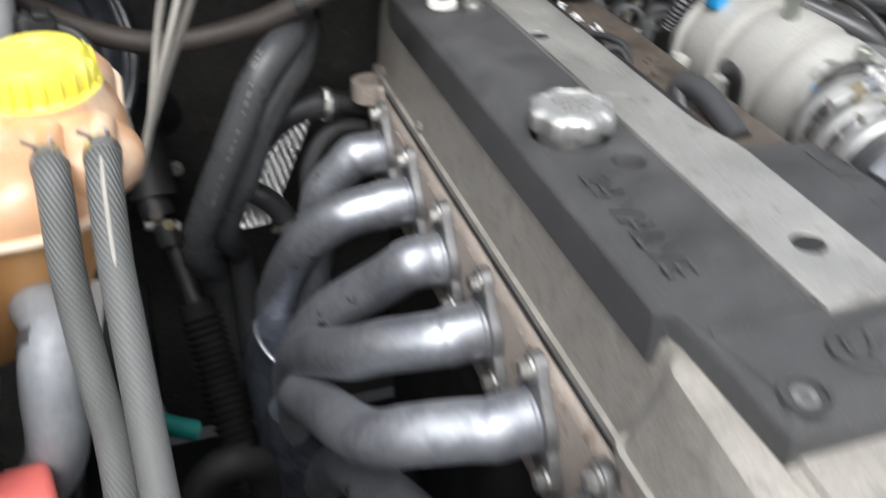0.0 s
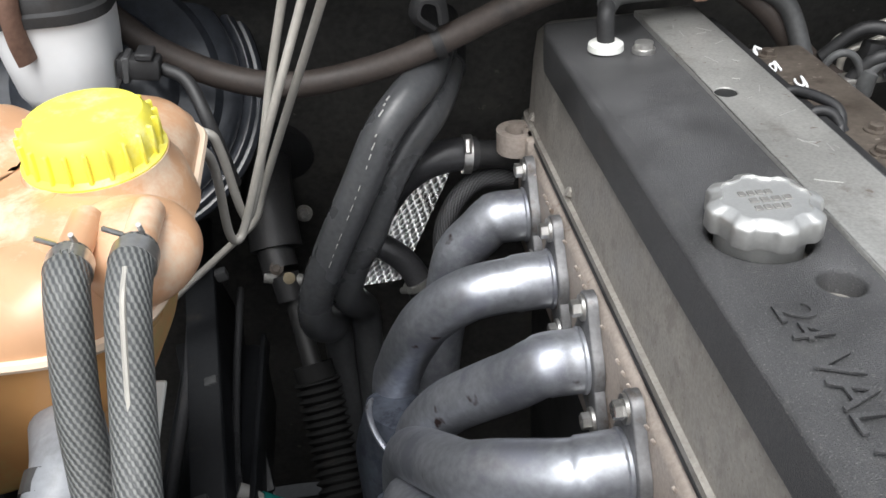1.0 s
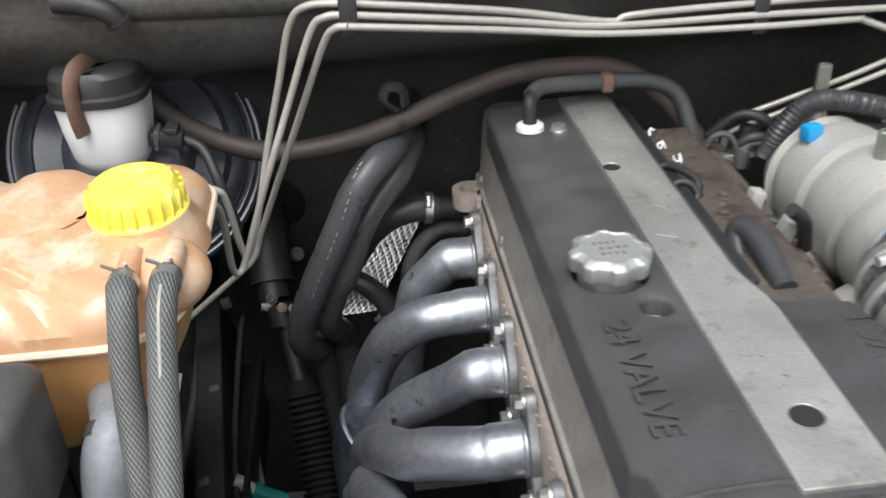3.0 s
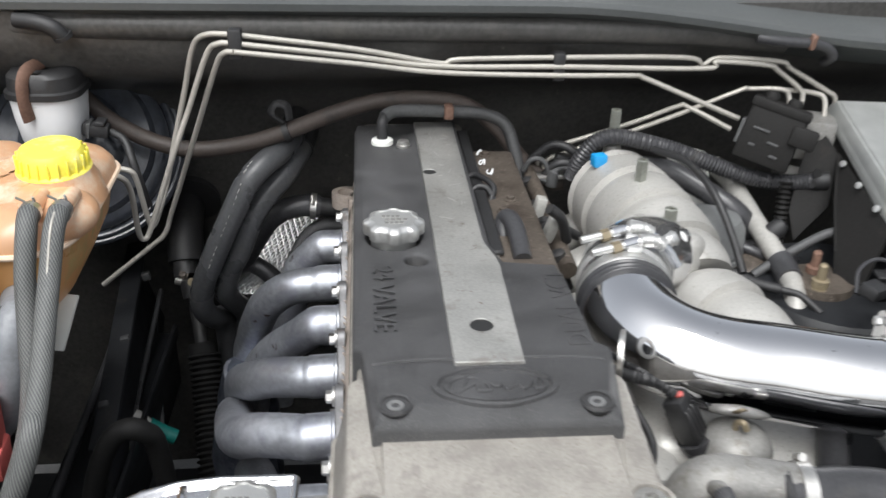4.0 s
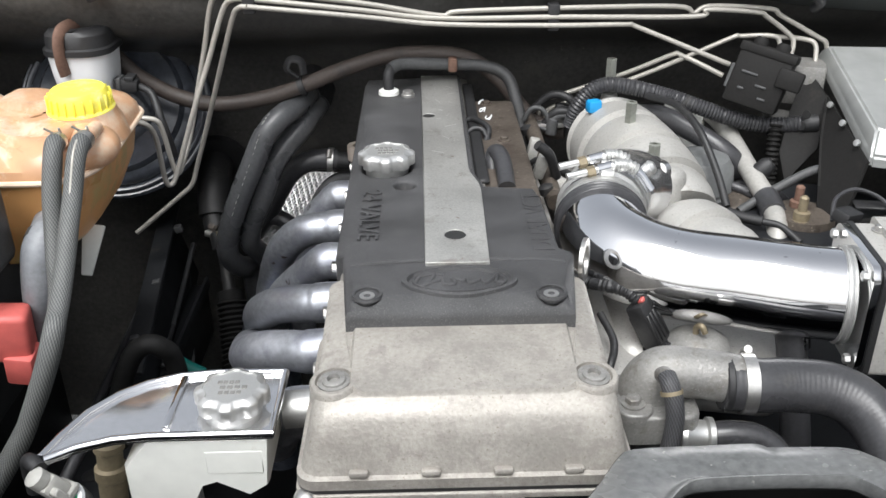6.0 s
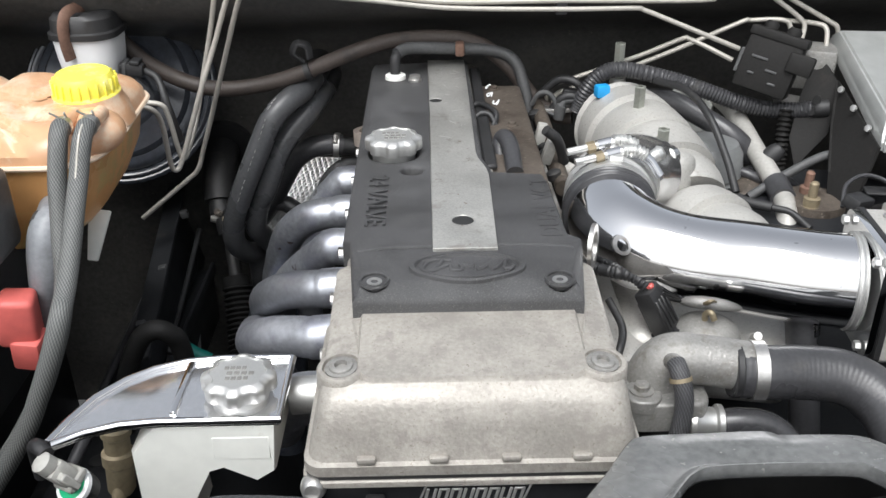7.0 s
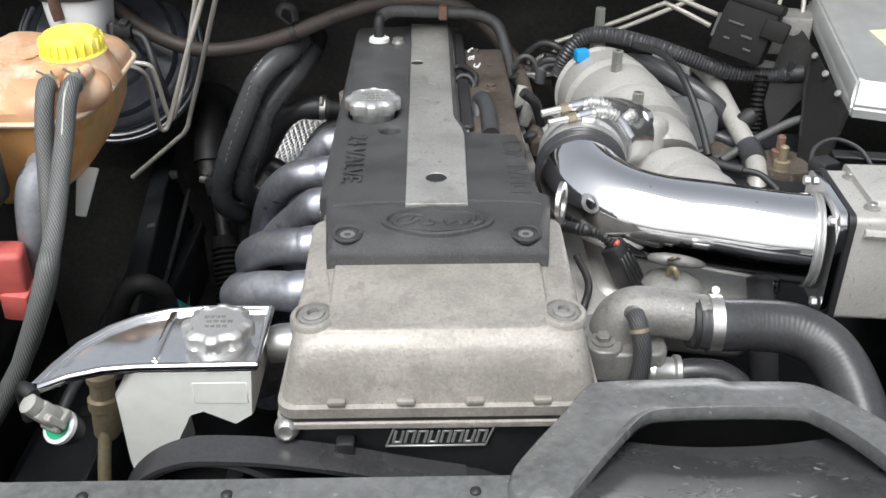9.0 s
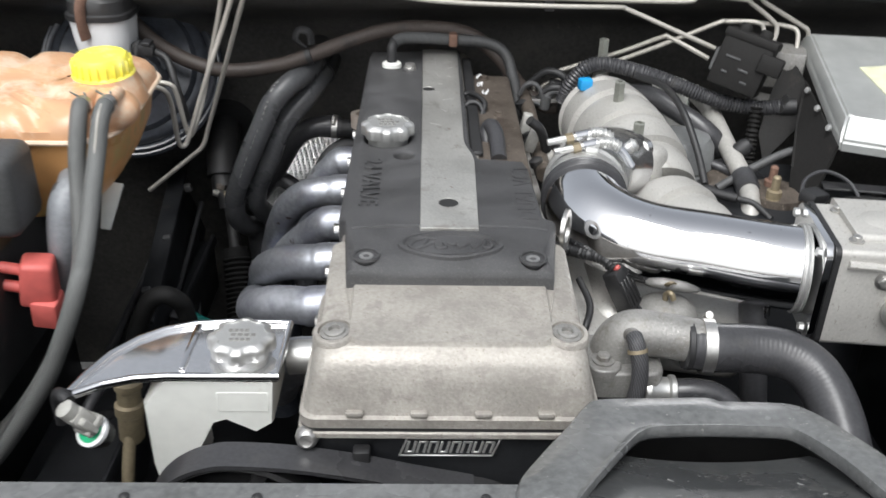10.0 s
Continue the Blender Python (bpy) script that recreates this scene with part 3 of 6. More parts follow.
part("relief_stroke", sweep([(oval_c[0] + x, oval_c[1] + y, slope(oval_c[1] + y) + 0.001) for x, y in script], 0.0016, 8, 5), COVER, badge_o, "flowing raised stroke")
part("relief_stroke", sweep([(oval_c[0] + x, oval_c[1] + y, slope(oval_c[1] + y) + 0.001) for x, y in ((-0.036, 0.008), (-0.026, 0.0115), (-0.012, 0.009))], 0.0014, 8, 5), COVER, badge_o)
lettering("raised_text", "24 VALVE", 0.0265, pose(-0.0775, 0.107, 0.8988, 0, 0, -90), COVER, cover, 0.0006)
lettering("raised_text", "DUAL VCT", 0.0255, pose(0.0755, -0.03, 0.8988, 0, 0, 90), COVER, cover, 0.0006)
for x, y in ((-0.072, -0.0965), (0.071, -0.0985)):
    z = crown(x, y)
    part("cover_screw", lathe([(0.0098, z - 0.004), (0.0065, z - 0.004), (0.006, z - 0.001), (0.003, z - 0.001), (0.0025, z - 0.003), (0, z - 0.003)], 18, pose(x, y, 0)), STEEL, cover, "recessed screw in the cover")
    part("screw_cup", lathe([(0.0125, z - 0.0015), (0.0118, z + 0.0012), (0.0098, z + 0.0005), (0.0094, z - 0.006)], 24, pose(x, y, 0)), COVER, cover)
part("grommet", lathe([(0.0135, 0.897), (0.013, 0.9015), (0.010, 0.9035), (0.007, 0.9035)], 26, pose(-0.07, 0.427, 0)), CREAM, cover, "cream rubber grommet")
part("cover_bolt", lathe([(0.0085, 0.897), (0.0085, 0.9), (0.0068, 0.9005), (0.0068, 0.9045), (0.004, 0.9055), (0, 0.9045)], 22, pose(-0.045, 0.415, 0)), STEEL, cover)


def filler_cap(name, at, r, label, group):
    cap = thing(name, label, "cap", group, at)
    x, y, z = at
    part("neck", lathe([(r * 0.78, -0.014), (r * 0.8, 0.012), (r * 0.72, 0.0135)], 36, pose(x, y, z)), BRIGHT, cap)
    part("knob", lathe([(r * 0.84, 0.0115), (r * 0.97, 0.0115), (r * 1.0, 0.0127), (r * 1.0, 0.0218), (r * 0.985, 0.0232), (r * 0.95, 0.0241), (r * 0.80, 0.0262), (r * 0.765, 0.0264), (r * 0.75, 0.0254), (0, 0.0254)], 120, pose(x, y, z), 8, 0.055), BRIGHT, cap, "scalloped machined aluminium knob")
    for dx, dy, w in ((-0.003, 0.006, 0.6), (0.002, -0.001, 0.75), (0, -0.008, 0.62)):
        bm = bmesh.new()
        for k in range(4):
            box((r * w * 0.2, 0.0042, 0.0007), pose(x + dx + r * w * (k - 1.5) * 0.27, y + dy, z + 0.0257), 0.0002, 1, bm=bm)
        part("engraving", bm, GREY_CAST, cap, "small engraved bars")
    return cap


filler_cap("oil_filler_cap", (-0.0645, 0.166, 0.892), 0.0278, "machined aluminium oil filler cap on the black cover", "filler caps")

# ---- exhaust header ----
header = thing("exhaust_header", "blue-grey coated steel exhaust header tubes", "exhaust", at=(-0.2, 0.2, 0.5))
ports = [0.466 - 0.0985 * k for k in range(6)]
runs = [
    [(-0.162, 0.467, 0.724), (-0.182, 0.47, 0.70), (-0.192, 0.473, 0.66), (-0.204, 0.47, 0.60), (-0.22, 0.45, 0.50)],
    [(-0.186, 0.37, 0.729), (-0.215, 0.383, 0.702), (-0.231, 0.398, 0.668), (-0.242, 0.413, 0.632), (-0.25, 0.42, 0.595), (-0.252, 0.41, 0.5)],
    [(-0.165, 0.278, 0.72), (-0.19, 0.298, 0.692), (-0.21, 0.318, 0.664), (-0.225, 0.334, 0.635), (-0.236, 0.346, 0.60), (-0.244, 0.35, 0.52)],
    [(-0.165, 0.175, 0.733), (-0.194, 0.19, 0.723), (-0.213, 0.209, 0.706), (-0.226, 0.24, 0.684), (-0.237, 0.275, 0.657), (-0.245, 0.31, 0.622), (-0.249, 0.33, 0.57), (-0.249, 0.335, 0.5)],
    [(-0.165, 0.079, 0.733), (-0.197, 0.095, 0.723), (-0.217, 0.114, 0.706), (-0.228, 0.15, 0.683), (-0.237, 0.195, 0.66), (-0.245, 0.24, 0.635), (-0.25, 0.28, 0.60), (-0.25, 0.29, 0.5)],
    [(-0.15, -0.028, 0.732), (-0.165, -0.024, 0.718), (-0.174, -0.01, 0.69), (-0.185, 0.05, 0.648), (-0.205, 0.14, 0.61), (-0.225, 0.22, 0.57), (-0.238, 0.27, 0.50)],
]
for y, run in zip(ports, runs):
    tube = part("primary_tube", sweep([(-0.116, y, 0.737), (-0.132, y, 0.737), (-0.15, y, 0.736)] + run, lambda s: 0.0215 + 0.0012 * (s < 0.035), 22, 7), HEADER, header)
    part("weld_bead", lathe([(0.0222, -0.003), (0.0238, -0.001), (0.0238, 0.001), (0.0222, 0.003)], 24, up_along((-0.1235, y, 0.737), (1, 0, 0))), HEADER, tube)
    pts = []
    for cy, cz, r, a0, a1 in ((0.0, 0.0, 0.0285, 130, 190), (-0.031, -0.027, 0.0105, 160, 290), (0.0, 0.0, 0.0285, 270, 400), (0.006, 0.041, 0.0115, 20, 170)):
        for k in range(7):
            a = radians(a0 + (a1 - a0) * k / 6)
            pts.append((cy + r * math.cos(a), cz + r * math.sin(a)))
    fl = part("flange", plate(pts, 0, 0.008, bevel=0.0015, m=Matrix.Translation((-0.114, y, 0.737)) @ Matrix(((0, 0, -1, 0), (1, 0, 0, 0), (0, 1, 0, 0), (0, 0, 0, 1)))), FLANGE, header, "grey steel flange plate")
    for dy, dz in ((0.006, 0.041), (-0.031, -0.027)):
        part("flange_bolt", bolt_bm((-0.122, y + dy, 0.737 + dz), (-1, 0, 0), 0.0062, 0.0085), STEEL, header, "zinc hex bolt")
for pts in ([(-0.248, 0.382, 0.605), (-0.25, 0.378, 0.56), (-0.248, 0.365, 0.50), (-0.247, 0.355, 0.42)], [(-0.249, 0.292, 0.575), (-0.249, 0.294, 0.545), (-0.247, 0.3, 0.5), (-0.246, 0.305, 0.42)]):
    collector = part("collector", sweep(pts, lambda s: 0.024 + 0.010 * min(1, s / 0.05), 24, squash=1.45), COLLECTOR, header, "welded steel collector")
    if pts[0][1] > 0.35:
        part("weld_bead", sweep([Vector(pts[0]) + Vector((0.0275 * math.cos(radians(a)), 0.04 * math.sin(radians(a)), -0.008 + 0.010 * math.cos(radians(2 * a)))) for a in range(0, 361, 20)], 0.0028, 8), HEADER, collector)


# ---- intake side ----
manifold = thing("intake_manifold", "pale ribbed cast aluminium intake manifold", "manifold", at=(0.25, 0.25, 0.75))


def ribbed(pts, r, name, pitch=0.05):
    return part(name, sweep(pts, lambda s: r(s) - 0.0085 * max(0.0, 1 - (s % pitch) / (0.4 * pitch)) ** 2, 40, 22), RUNNER, manifold)


ribbed([(0.213, 0.462, 0.825), (0.218, 0.43, 0.83), (0.226, 0.37, 0.832), (0.236, 0.31, 0.827), (0.246, 0.255, 0.815), (0.25, 0.23, 0.80)], lambda s: 0.015 + 0.042 * min(1, s / 0.05) ** 0.5 + 0.006 * math.sin(s * 10), "rear_plenum", 0.052)
ribbed([(0.252, 0.205, 0.79), (0.262, 0.17, 0.80), (0.275, 0.13, 0.80), (0.286, 0.085, 0.78), (0.288, 0.06, 0.725)], lambda s: 0.02 + 0.033 * min(1, s / 0.04) ** 0.5, "front_plenum", 0.066)
for k, y in enumerate((0.44, 0.35, 0.26, 0.16)):
    part("runner", sweep([(0.10, y, 0.74), (0.14, y, 0.745), (0.19, y, 0.77), (0.235, y + 0.01, 0.79)], 0.026, 18), RUNNER, manifold)
part("lower_body", box((0.17, 0.13, 0.07), pose(0.225, 0.03, 0.757, 0, 8, 0), 0.02, 4), RUNNER, manifold)
part("port_casting", box((0.05, 0.2, 0.09), pose(0.13, 0.02, 0.755, 0, 24, 0), 0.012, 3), RUNNER, manifold)
part("end_web", box((0.05, 0.03, 0.06), pose(0.292, -0.005, 0.745, 0, 0, 10), 0.008, 3), RUNNER, manifold)
for x, y, z, h in ((0.219, 0.437, 0.936, 0.046), (0.222, 0.322, 0.915, 0.034), (0.231, 0.235, 0.894, 0.026)):
    part("boss", lathe([(0.02, -h - 0.03), (0.012, -h - 0.012), (0.0098, -h), (0.0085, -h + 0.001)], 18, pose(x, y, z)), RUNNER, manifold)
    part("stud", lathe([(0.0072, -h - 0.004), (0.0072, -0.001), (0.0062, 0), (0.0035, 0), (0.0035, -0.004), (0, -0.004)], 6, pose(x, y, z, 0, 0, 15)), STUD, manifold, "hollow hexagonal zinc stud")
# throttle elbow, chrome, with its fittings
elbow = thing("throttle_elbow", "chromed throttle elbow with silver clamps", "intake part", at=(0.16, 0.2, 0.87))
part("neck", sweep([(0.208, 0.208, 0.852), (0.193, 0.192, 0.86), (0.176, 0.173, 0.866), (0.16, 0.145, 0.868), (0.15, 0.115, 0.868), (0.146, 0.09, 0.867)], 0.0425, 36, 8), POLISHED, elbow)
for s, (p, w) in enumerate((((0.163, 0.15, 0.868), (-0.5, -1, 0)), ((0.1515, 0.121, 0.868), (-0.3, -1, 0)), ((0.147, 0.099, 0.867), (-0.15, -1, 0)))):
    clamp_on(elbow, p, w, 0.0432, 0.010, BRIGHT, (0.1, 0.1, 1))
for k, (x, y) in enumerate(((0.108, 0.128), (0.112, 0.102))):
    part("clamp_bolt", sweep([(x, y, 0.911), (x + 0.045, y + 0.008, 0.918)], 0.0038, 10), BRIGHT, elbow)
    part("clamp_nut", lathe([(0.006, 0), (0.006, 0.008), (0.0035, 0.009)], 6, up_along((x + 0.02, y + 0.004, 0.913), (1, 0.15, 0.2))), BRASS, elbow, "brass coloured nut")
    part("clamp_bridge", sweep([(x + 0.03, y + 0.005, 0.916), (x + 0.05, y + 0.01, 0.9175), (x + 0.072, y + 0.012, 0.909), (x + 0.085, y + 0.008, 0.892)], 0.0052, 10), CHROME, elbow)
    part("clamp_spring", sweep([(x + 0.045, y + 0.006, 0.92), (x + 0.06, y + 0.009, 0.918), (x + 0.07, y + 0.009, 0.913)], corrugated(0.006, 0.001, 0.004), 12, 16), BRIGHT, elbow)
part("throttle_flange", box((0.012, 0.07, 0.07), pose(0.21, 0.213, 0.853, 0, 8, 45), 0.012, 3), POLISHED, elbow)
part("casting_web", box((0.04, 0.07, 0.07), pose(0.228, 0.222, 0.842, 0, 14, 40), 0.014, 3), RUNNER, elbow, "pale cast neck of the manifold")
for a, b in ((0.026, 0.026), (-0.028, 0.026)):
    part("flange_bolt", bolt_bm(pose(0.21, 0.213, 0.853, 0, 8, 45) @ Vector((-0.006, a, b)), (-0.7, -0.7, 0.15), 0.0055, 0.008), BRIGHT, elbow)
part("vacuum_nipple", lathe([(0.008, 0), (0.007, 0.016), (0.0085, 0.018), (0.005, 0.022)], 14, up_along((0.195, 0.165, 0.885), (1, -0.2, 0.7))), BRIGHT, elbow)
part("bracket", sweep([(0.1, 0.235, 0.895), (0.115, 0.24, 0.88), (0.125, 0.25, 0.85)], 0.006, 10), BLACK, elbow)
pipe = thing("intake_pipe", "large polished aluminium intake pipe", "pipe", at=(0.2, 0.0, 0.85))
part("coupler", sweep([(0.1455, 0.09, 0.867), (0.1445, 0.082, 0.8668), (0.144, 0.075, 0.8665)], corrugated(0.0445, 0.001, 0.006), 36, 16), RUBBER, pipe, "ribbed black rubber coupler")
part("tube", sweep([(0.1435, 0.088, 0.867), (0.1445, 0.065, 0.866), (0.152, 0.038, 0.864), (0.172, 0.016, 0.860), (0.203, 0.002, 0.856), (0.25, -0.008, 0.853), (0.30, -0.022, 0.851), (0.338, -0.03, 0.850)], 0.0415, 48, 10), CHROME, pipe)
part("end_weld", sweep([(0.3315, -0.0285, 0.850), (0.335, -0.0293, 0.850), (0.3385, -0.030, 0.850)], corrugated(0.0428, 0.0009, 0.0035), 40, 6), BRIGHT, pipe)
way = Vector((0.99, -0.1, 0)).normalized()
fr = Matrix.Translation((0.339, -0.03, 0.850)) @ Matrix(((0.1, 0, 0.995, 0), (0.995, 0, -0.1, 0), (0, 1, 0, 0), (0, 0, 0, 1)))
part("end_flange", plate(rounded(-0.05, 0.05, -0.05, 0.05, 0.012), 0, 0.007, bevel=0.001, m=fr), CHROME, pipe)
for a, b in ((-0.04, -0.04), (0.04, -0.04), (-0.04, 0.04), (0.04, 0.04)):
    part("flange_bolt", bolt_bm(fr @ Vector((a, b, -0.0005)), -way, 0.0045, 0.006, False), BRIGHT, pipe)
part("tab_ring", lathe([(0.0125, -0.0018), (0.0195, -0.0018), (0.0195, 0.0018), (0.0125, 0.0018), (0.0125, -0.0018)], 32, up_along((0.1105, -0.02, 0.884), (1, -0.35, 0.05)), caps=False), STEEL, pipe, "flat metal tab with an eye")
part("drain_spigot", sweep([(0.303, -0.024, 0.82), (0.305, -0.03, 0.797)], 0.0125, 18), CHROME, pipe)
body = thing("throttle_unit", "cast aluminium throttle unit behind a black gasket", "throttle", at=(0.4, -0.05, 0.85))
part("gasket_plate", plate(rounded(-0.052, 0.052, -0.052, 0.05, 0.008), 0.0072, 0.012, m=fr), BLACK, body)
part("housing", plate(rounded(-0.05, 0.05, -0.052, 0.048, 0.006), 0.0122, 0.11, bevel=0.004, m=fr), RUNNER, body)
part("cover_lip", plate(rounded(-0.03, 0.052, 0.03, 0.054, 0.006), 0.03, 0.1, bevel=0.003, m=fr), RUNNER, body)
for a, h in ((0.03, 0.03), (-0.03, 0.03), (0.03, 0.09), (-0.03, 0.09)):
    part("top_bolt", bolt_bm(fr @ Vector((a, 0.0485, h)), (0, 0, 1), 0.0045, 0.005), STEEL, body)
part("top_dome", lathe([(0.022, 0), (0.021, 0.006), (0.014, 0.009), (0, 0.0095)], 26, pose(*(fr @ Vector((0.005, 0.047, 0.062))))), RUNNER, body)
part("side_rib", sweep([fr @ Vector((-0.051, 0.035, 0.02)), fr @ Vector((-0.051, 0.03, 0.06)), fr @ Vector((-0.051, 0.0, 0.1))], 0.004, 8), RUNNER, body)
part("spindle", lathe([(0.016, 0), (0.016, 0.012), (0.009, 0.014), (0.009, 0.02), (0, 0.02)], 24, up_along(fr @ Vector((-0.048, -0.01, 0.075)), (-0.26, -0.96, 0.1))), STEEL, body)
part("housing_bolt", bolt_bm(fr @ Vector((-0.05, 0.02, 0.055)), (-0.26, -0.96, 0), 0.006, 0.006), STEEL, body)
single("vent_hose", sweep([(0.299, -0.026, 0.812), (0.302, -0.035, 0.785), (0.306, -0.05, 0.74), (0.31, -0.06, 0.68), (0.3, -0.05, 0.6)], 0.0135, 20), RUBBER, "black rubber hose below the intake pipe", "hose")

# thermostat housing and radiator hose
stat = thing("thermostat_housing", "grey cast aluminium thermostat elbow", "housing", at=(0.15, -0.11, 0.76))
part("base", plate(rounded(0.121, 0.187, -0.147, -0.085, 0.013), 0.786, 0.8115, bevel=0.0035), GREY_CAST, stat)
part("base_lug", plate(rounded(0.121, 0.15, -0.148, -0.118, 0.0125), 0.804, 0.8145, bevel=0.002), GREY_CAST, stat)
part("lower_base", plate(ring_pts(0.152, -0.116, 0.03, 28), 0.74, 0.7915), DARK_HOLE, stat)
part("elbow", sweep([(0.15, -0.11, 0.795), (0.151, -0.11, 0.815), (0.161, -0.112, 0.829), (0.183, -0.115, 0.831), (0.22, -0.12, 0.827)], lambda s: 0.0245 - 0.0045 * min(1, s / 0.06), 28, 9), GREY_CAST, stat)
part("sensor_nipple", sweep([(0.156, -0.122, 0.834), (0.156, -0.135, 0.844), (0.156, -0.146, 0.846)], 0.0062, 16), GREY_CAST, stat)
part("housing_bolt", bolt_bm((0.1345, -0.132, 0.8146), (0, 0, 1), 0.0064, 0.007), GREY_CAST, stat)
bypass = thing("bypass_hose", "small dusty rubber hose with a wire clip", "hose", at=(0.17, -0.16, 0.8))
part("tube", sweep([(0.156, -0.14, 0.846), (0.157, -0.149, 0.843), (0.160, -0.155, 0.83), (0.161, -0.158, 0.812), (0.157, -0.163, 0.79), (0.150, -0.171, 0.765), (0.145, -0.18, 0.73)], 0.0072, 18), FINE_BRAID, bypass)
part("clip", lathe([(0.0073, -0.0016), (0.0086, -0.0016), (0.0086, 0.0016), (0.0073, 0.0016)], 22, up_along((0.1578, -0.151, 0.8385), (0.15, -0.45, -0.85))), BRASS, bypass, "thin wire clip")
rad = thing("radiator_hose", "thick black rubber radiator hose with steel clamp", "hose", at=(0.27, -0.14, 0.8))
part("tube", sweep([(0.207, -0.12, 0.825), (0.235, -0.123, 0.823), (0.262, -0.121, 0.821), (0.294, -0.126, 0.819), (0.316, -0.142, 0.811), (0.326, -0.172, 0.795), (0.327, -0.21, 0.77), (0.322, -0.26, 0.72), (0.318, -0.3, 0.67)], corrugated(0.0217, 0.00005, 0.0044), 30, 34), RUBBER, rad)
part("end_cuff", lathe([(0.0218, -0.003), (0.0228, -0.002), (0.0228, 0.002), (0.0218, 0.003)], 30, up_along((0.21, -0.1203, 0.825), (1, -0.08, 0))), BLACK, rad)
clamp_on(rad, (0.226, -0.1215, 0.824), (1, -0.08, 0), 0.0226, 0.010, STEEL, (0.1, 0.6, 0.7))
lower = thing("lower_hose", "black hose pushed on a bright pipe end", "hose", at=(0.2, -0.135, 0.78))
part("pipe_end", lathe([(0.0, -0.012), (0.0145, -0.012), (0.015, -0.008), (0.0125, -0.004), (0.0125, 0.008), (0.015, 0.010), (0.015, 0.014), (0.011, 0.016)], 28, up_along((0.184, -0.138, 0.787), (1, -0.05, -0.05))), BRIGHT, lower, "bright machined pipe end")
part("tube", sweep([(0.197, -0.139, 0.786), (0.215, -0.14, 0.788), (0.236, -0.143, 0.785), (0.252, -0.152, 0.77), (0.258, -0.162, 0.73)], 0.0115, 20), RUBBER, lower)
# idle valve and wiring plug
idle = thing("idle_valve", "domed grey valve with a small metal pin", "valve", at=(0.215, -0.03, 0.8))
part("dome", lathe([(0.03, -0.03), (0.03, 0.0), (0.026, 0.010), (0.016, 0.016), (0, 0.0175)], 30, pose(0.214, -0.035, 0.80)), GREY_CAST, idle)
part("pin", sweep([(0.211, -0.035, 0.815), (0.210, -0.037, 0.824), (0.213, -0.042, 0.828), (0.216, -0.044, 0.822)], 0.0028, 10), BRASS, idle)
plug = thing("wiring_plug", "black electrical plug with red lock tab", "connector", at=(0.17, 0.0, 0.82))
pw = Vector((0.022, -0.008, -0.043))
pm = up_along((0.170, -0.026, 0.823), pw, 20)
part("shell", box((0.022, 0.018, 0.045), pm, 0.003), BLACK, plug)
bm = bmesh.new()
for k in range(4):
    box((0.003, 0.021, 0.03), pm @ pose(-0.008 + 0.0052 * k, 0, 0.003), 0.0008, 1, bm=bm)
part("ribs", bm, BLACK, plug)
part("lock_tab", box((0.009, 0.006, 0.004), pm @ pose(0.002, 0.004, -0.0235), 0.001, 1), RED, plug, "red lock tab")
part("wire", sweep([(0.160, -0.022, 0.843), (0.148, -0.014, 0.85), (0.125, -0.002, 0.85), (0.1, 0.03, 0.84)], corrugated(0.0055, 0.0006, 0.004), 12, 16), BLACK, plug)
part("rear_lead", sweep([(0.128, -0.02, 0.83), (0.135, -0.05, 0.82), (0.128, -0.075, 0.812), (0.118, -0.085, 0.79)], 0.0035, 10), BLACK, plug)
part("boot", lathe([(0.0145, 0), (0.0125, 0.012)], 20, up_along(Vector((0.170, -0.026, 0.823)) + pw * 0.45, pw)), RUBBER, plug)

# air duct
duct = thing("air_duct", "scuffed black plastic air intake duct", "air duct", at=(0.18, -0.27, 0.82))
outer = [(0.069, -0.353, 0.858), (0.050, -0.352, 0.858), (0.041, -0.346, 0.858), (0.040, -0.334, 0.856), (0.044, -0.316, 0.852), (0.064, -0.282, 0.846), (0.086, -0.248, 0.84), (0.103, -0.220, 0.836), (0.115, -0.211, 0.835), (0.16, -0.209, 0.835), (0.203, -0.208, 0.835), (0.208, -0.211, 0.834), (0.26, -0.213, 0.834), (0.277, -0.221, 0.834), (0.288, -0.25, 0.842), (0.304, -0.30, 0.853), (0.322, -0.36, 0.858)]
inner = [(0.074, -0.352, 0.860), (0.082, -0.342, 0.860), (0.107, -0.307, 0.856), (0.128, -0.275, 0.847), (0.140, -0.261, 0.843), (0.154, -0.2555, 0.842), (0.198, -0.254, 0.842), (0.243, -0.2555, 0.842), (0.254, -0.262, 0.843), (0.262, -0.285, 0.85), (0.27, -0.315, 0.857), (0.284, -0.36, 0.861)]


def even(pts, n=72):
    p = [Vector(q) for q in pts]
    seg = [(q - r).length for q, r in zip(p[1:], p)]
    out = []
    for k in range(n + 1):
        s, i = sum(seg) * k / n * 0.99999, 0
        while s > seg[i]:
            s -= seg[i]
            i += 1
        out.append(p[i].lerp(p[i + 1], s / seg[i]))
    return out


so, si = even(spline(outer, 3)), even(spline(inner, 3))
rows = []
for f, dz in ((-0.03, -0.07), (-0.02, -0.006), (0.0, -0.001), (0.03, 0.001), (0.3, 0.003), (0.6, 0.003), (0.84, 0.0005), (0.9, 0.002), (0.95, 0.004), (0.985, 0.004), (1.0, 0.001), (1.0, -0.004), (0.96, -0.008)):
    rows.append([a.lerp(c, f) + Vector((0, 0, dz)) for a, c in zip(so, si)])
part("hood", loft(rows, closed=False, caps=False), DUSTY, duct)
# near-black sheet under the hood: the slit's shade is put into its colour
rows = []
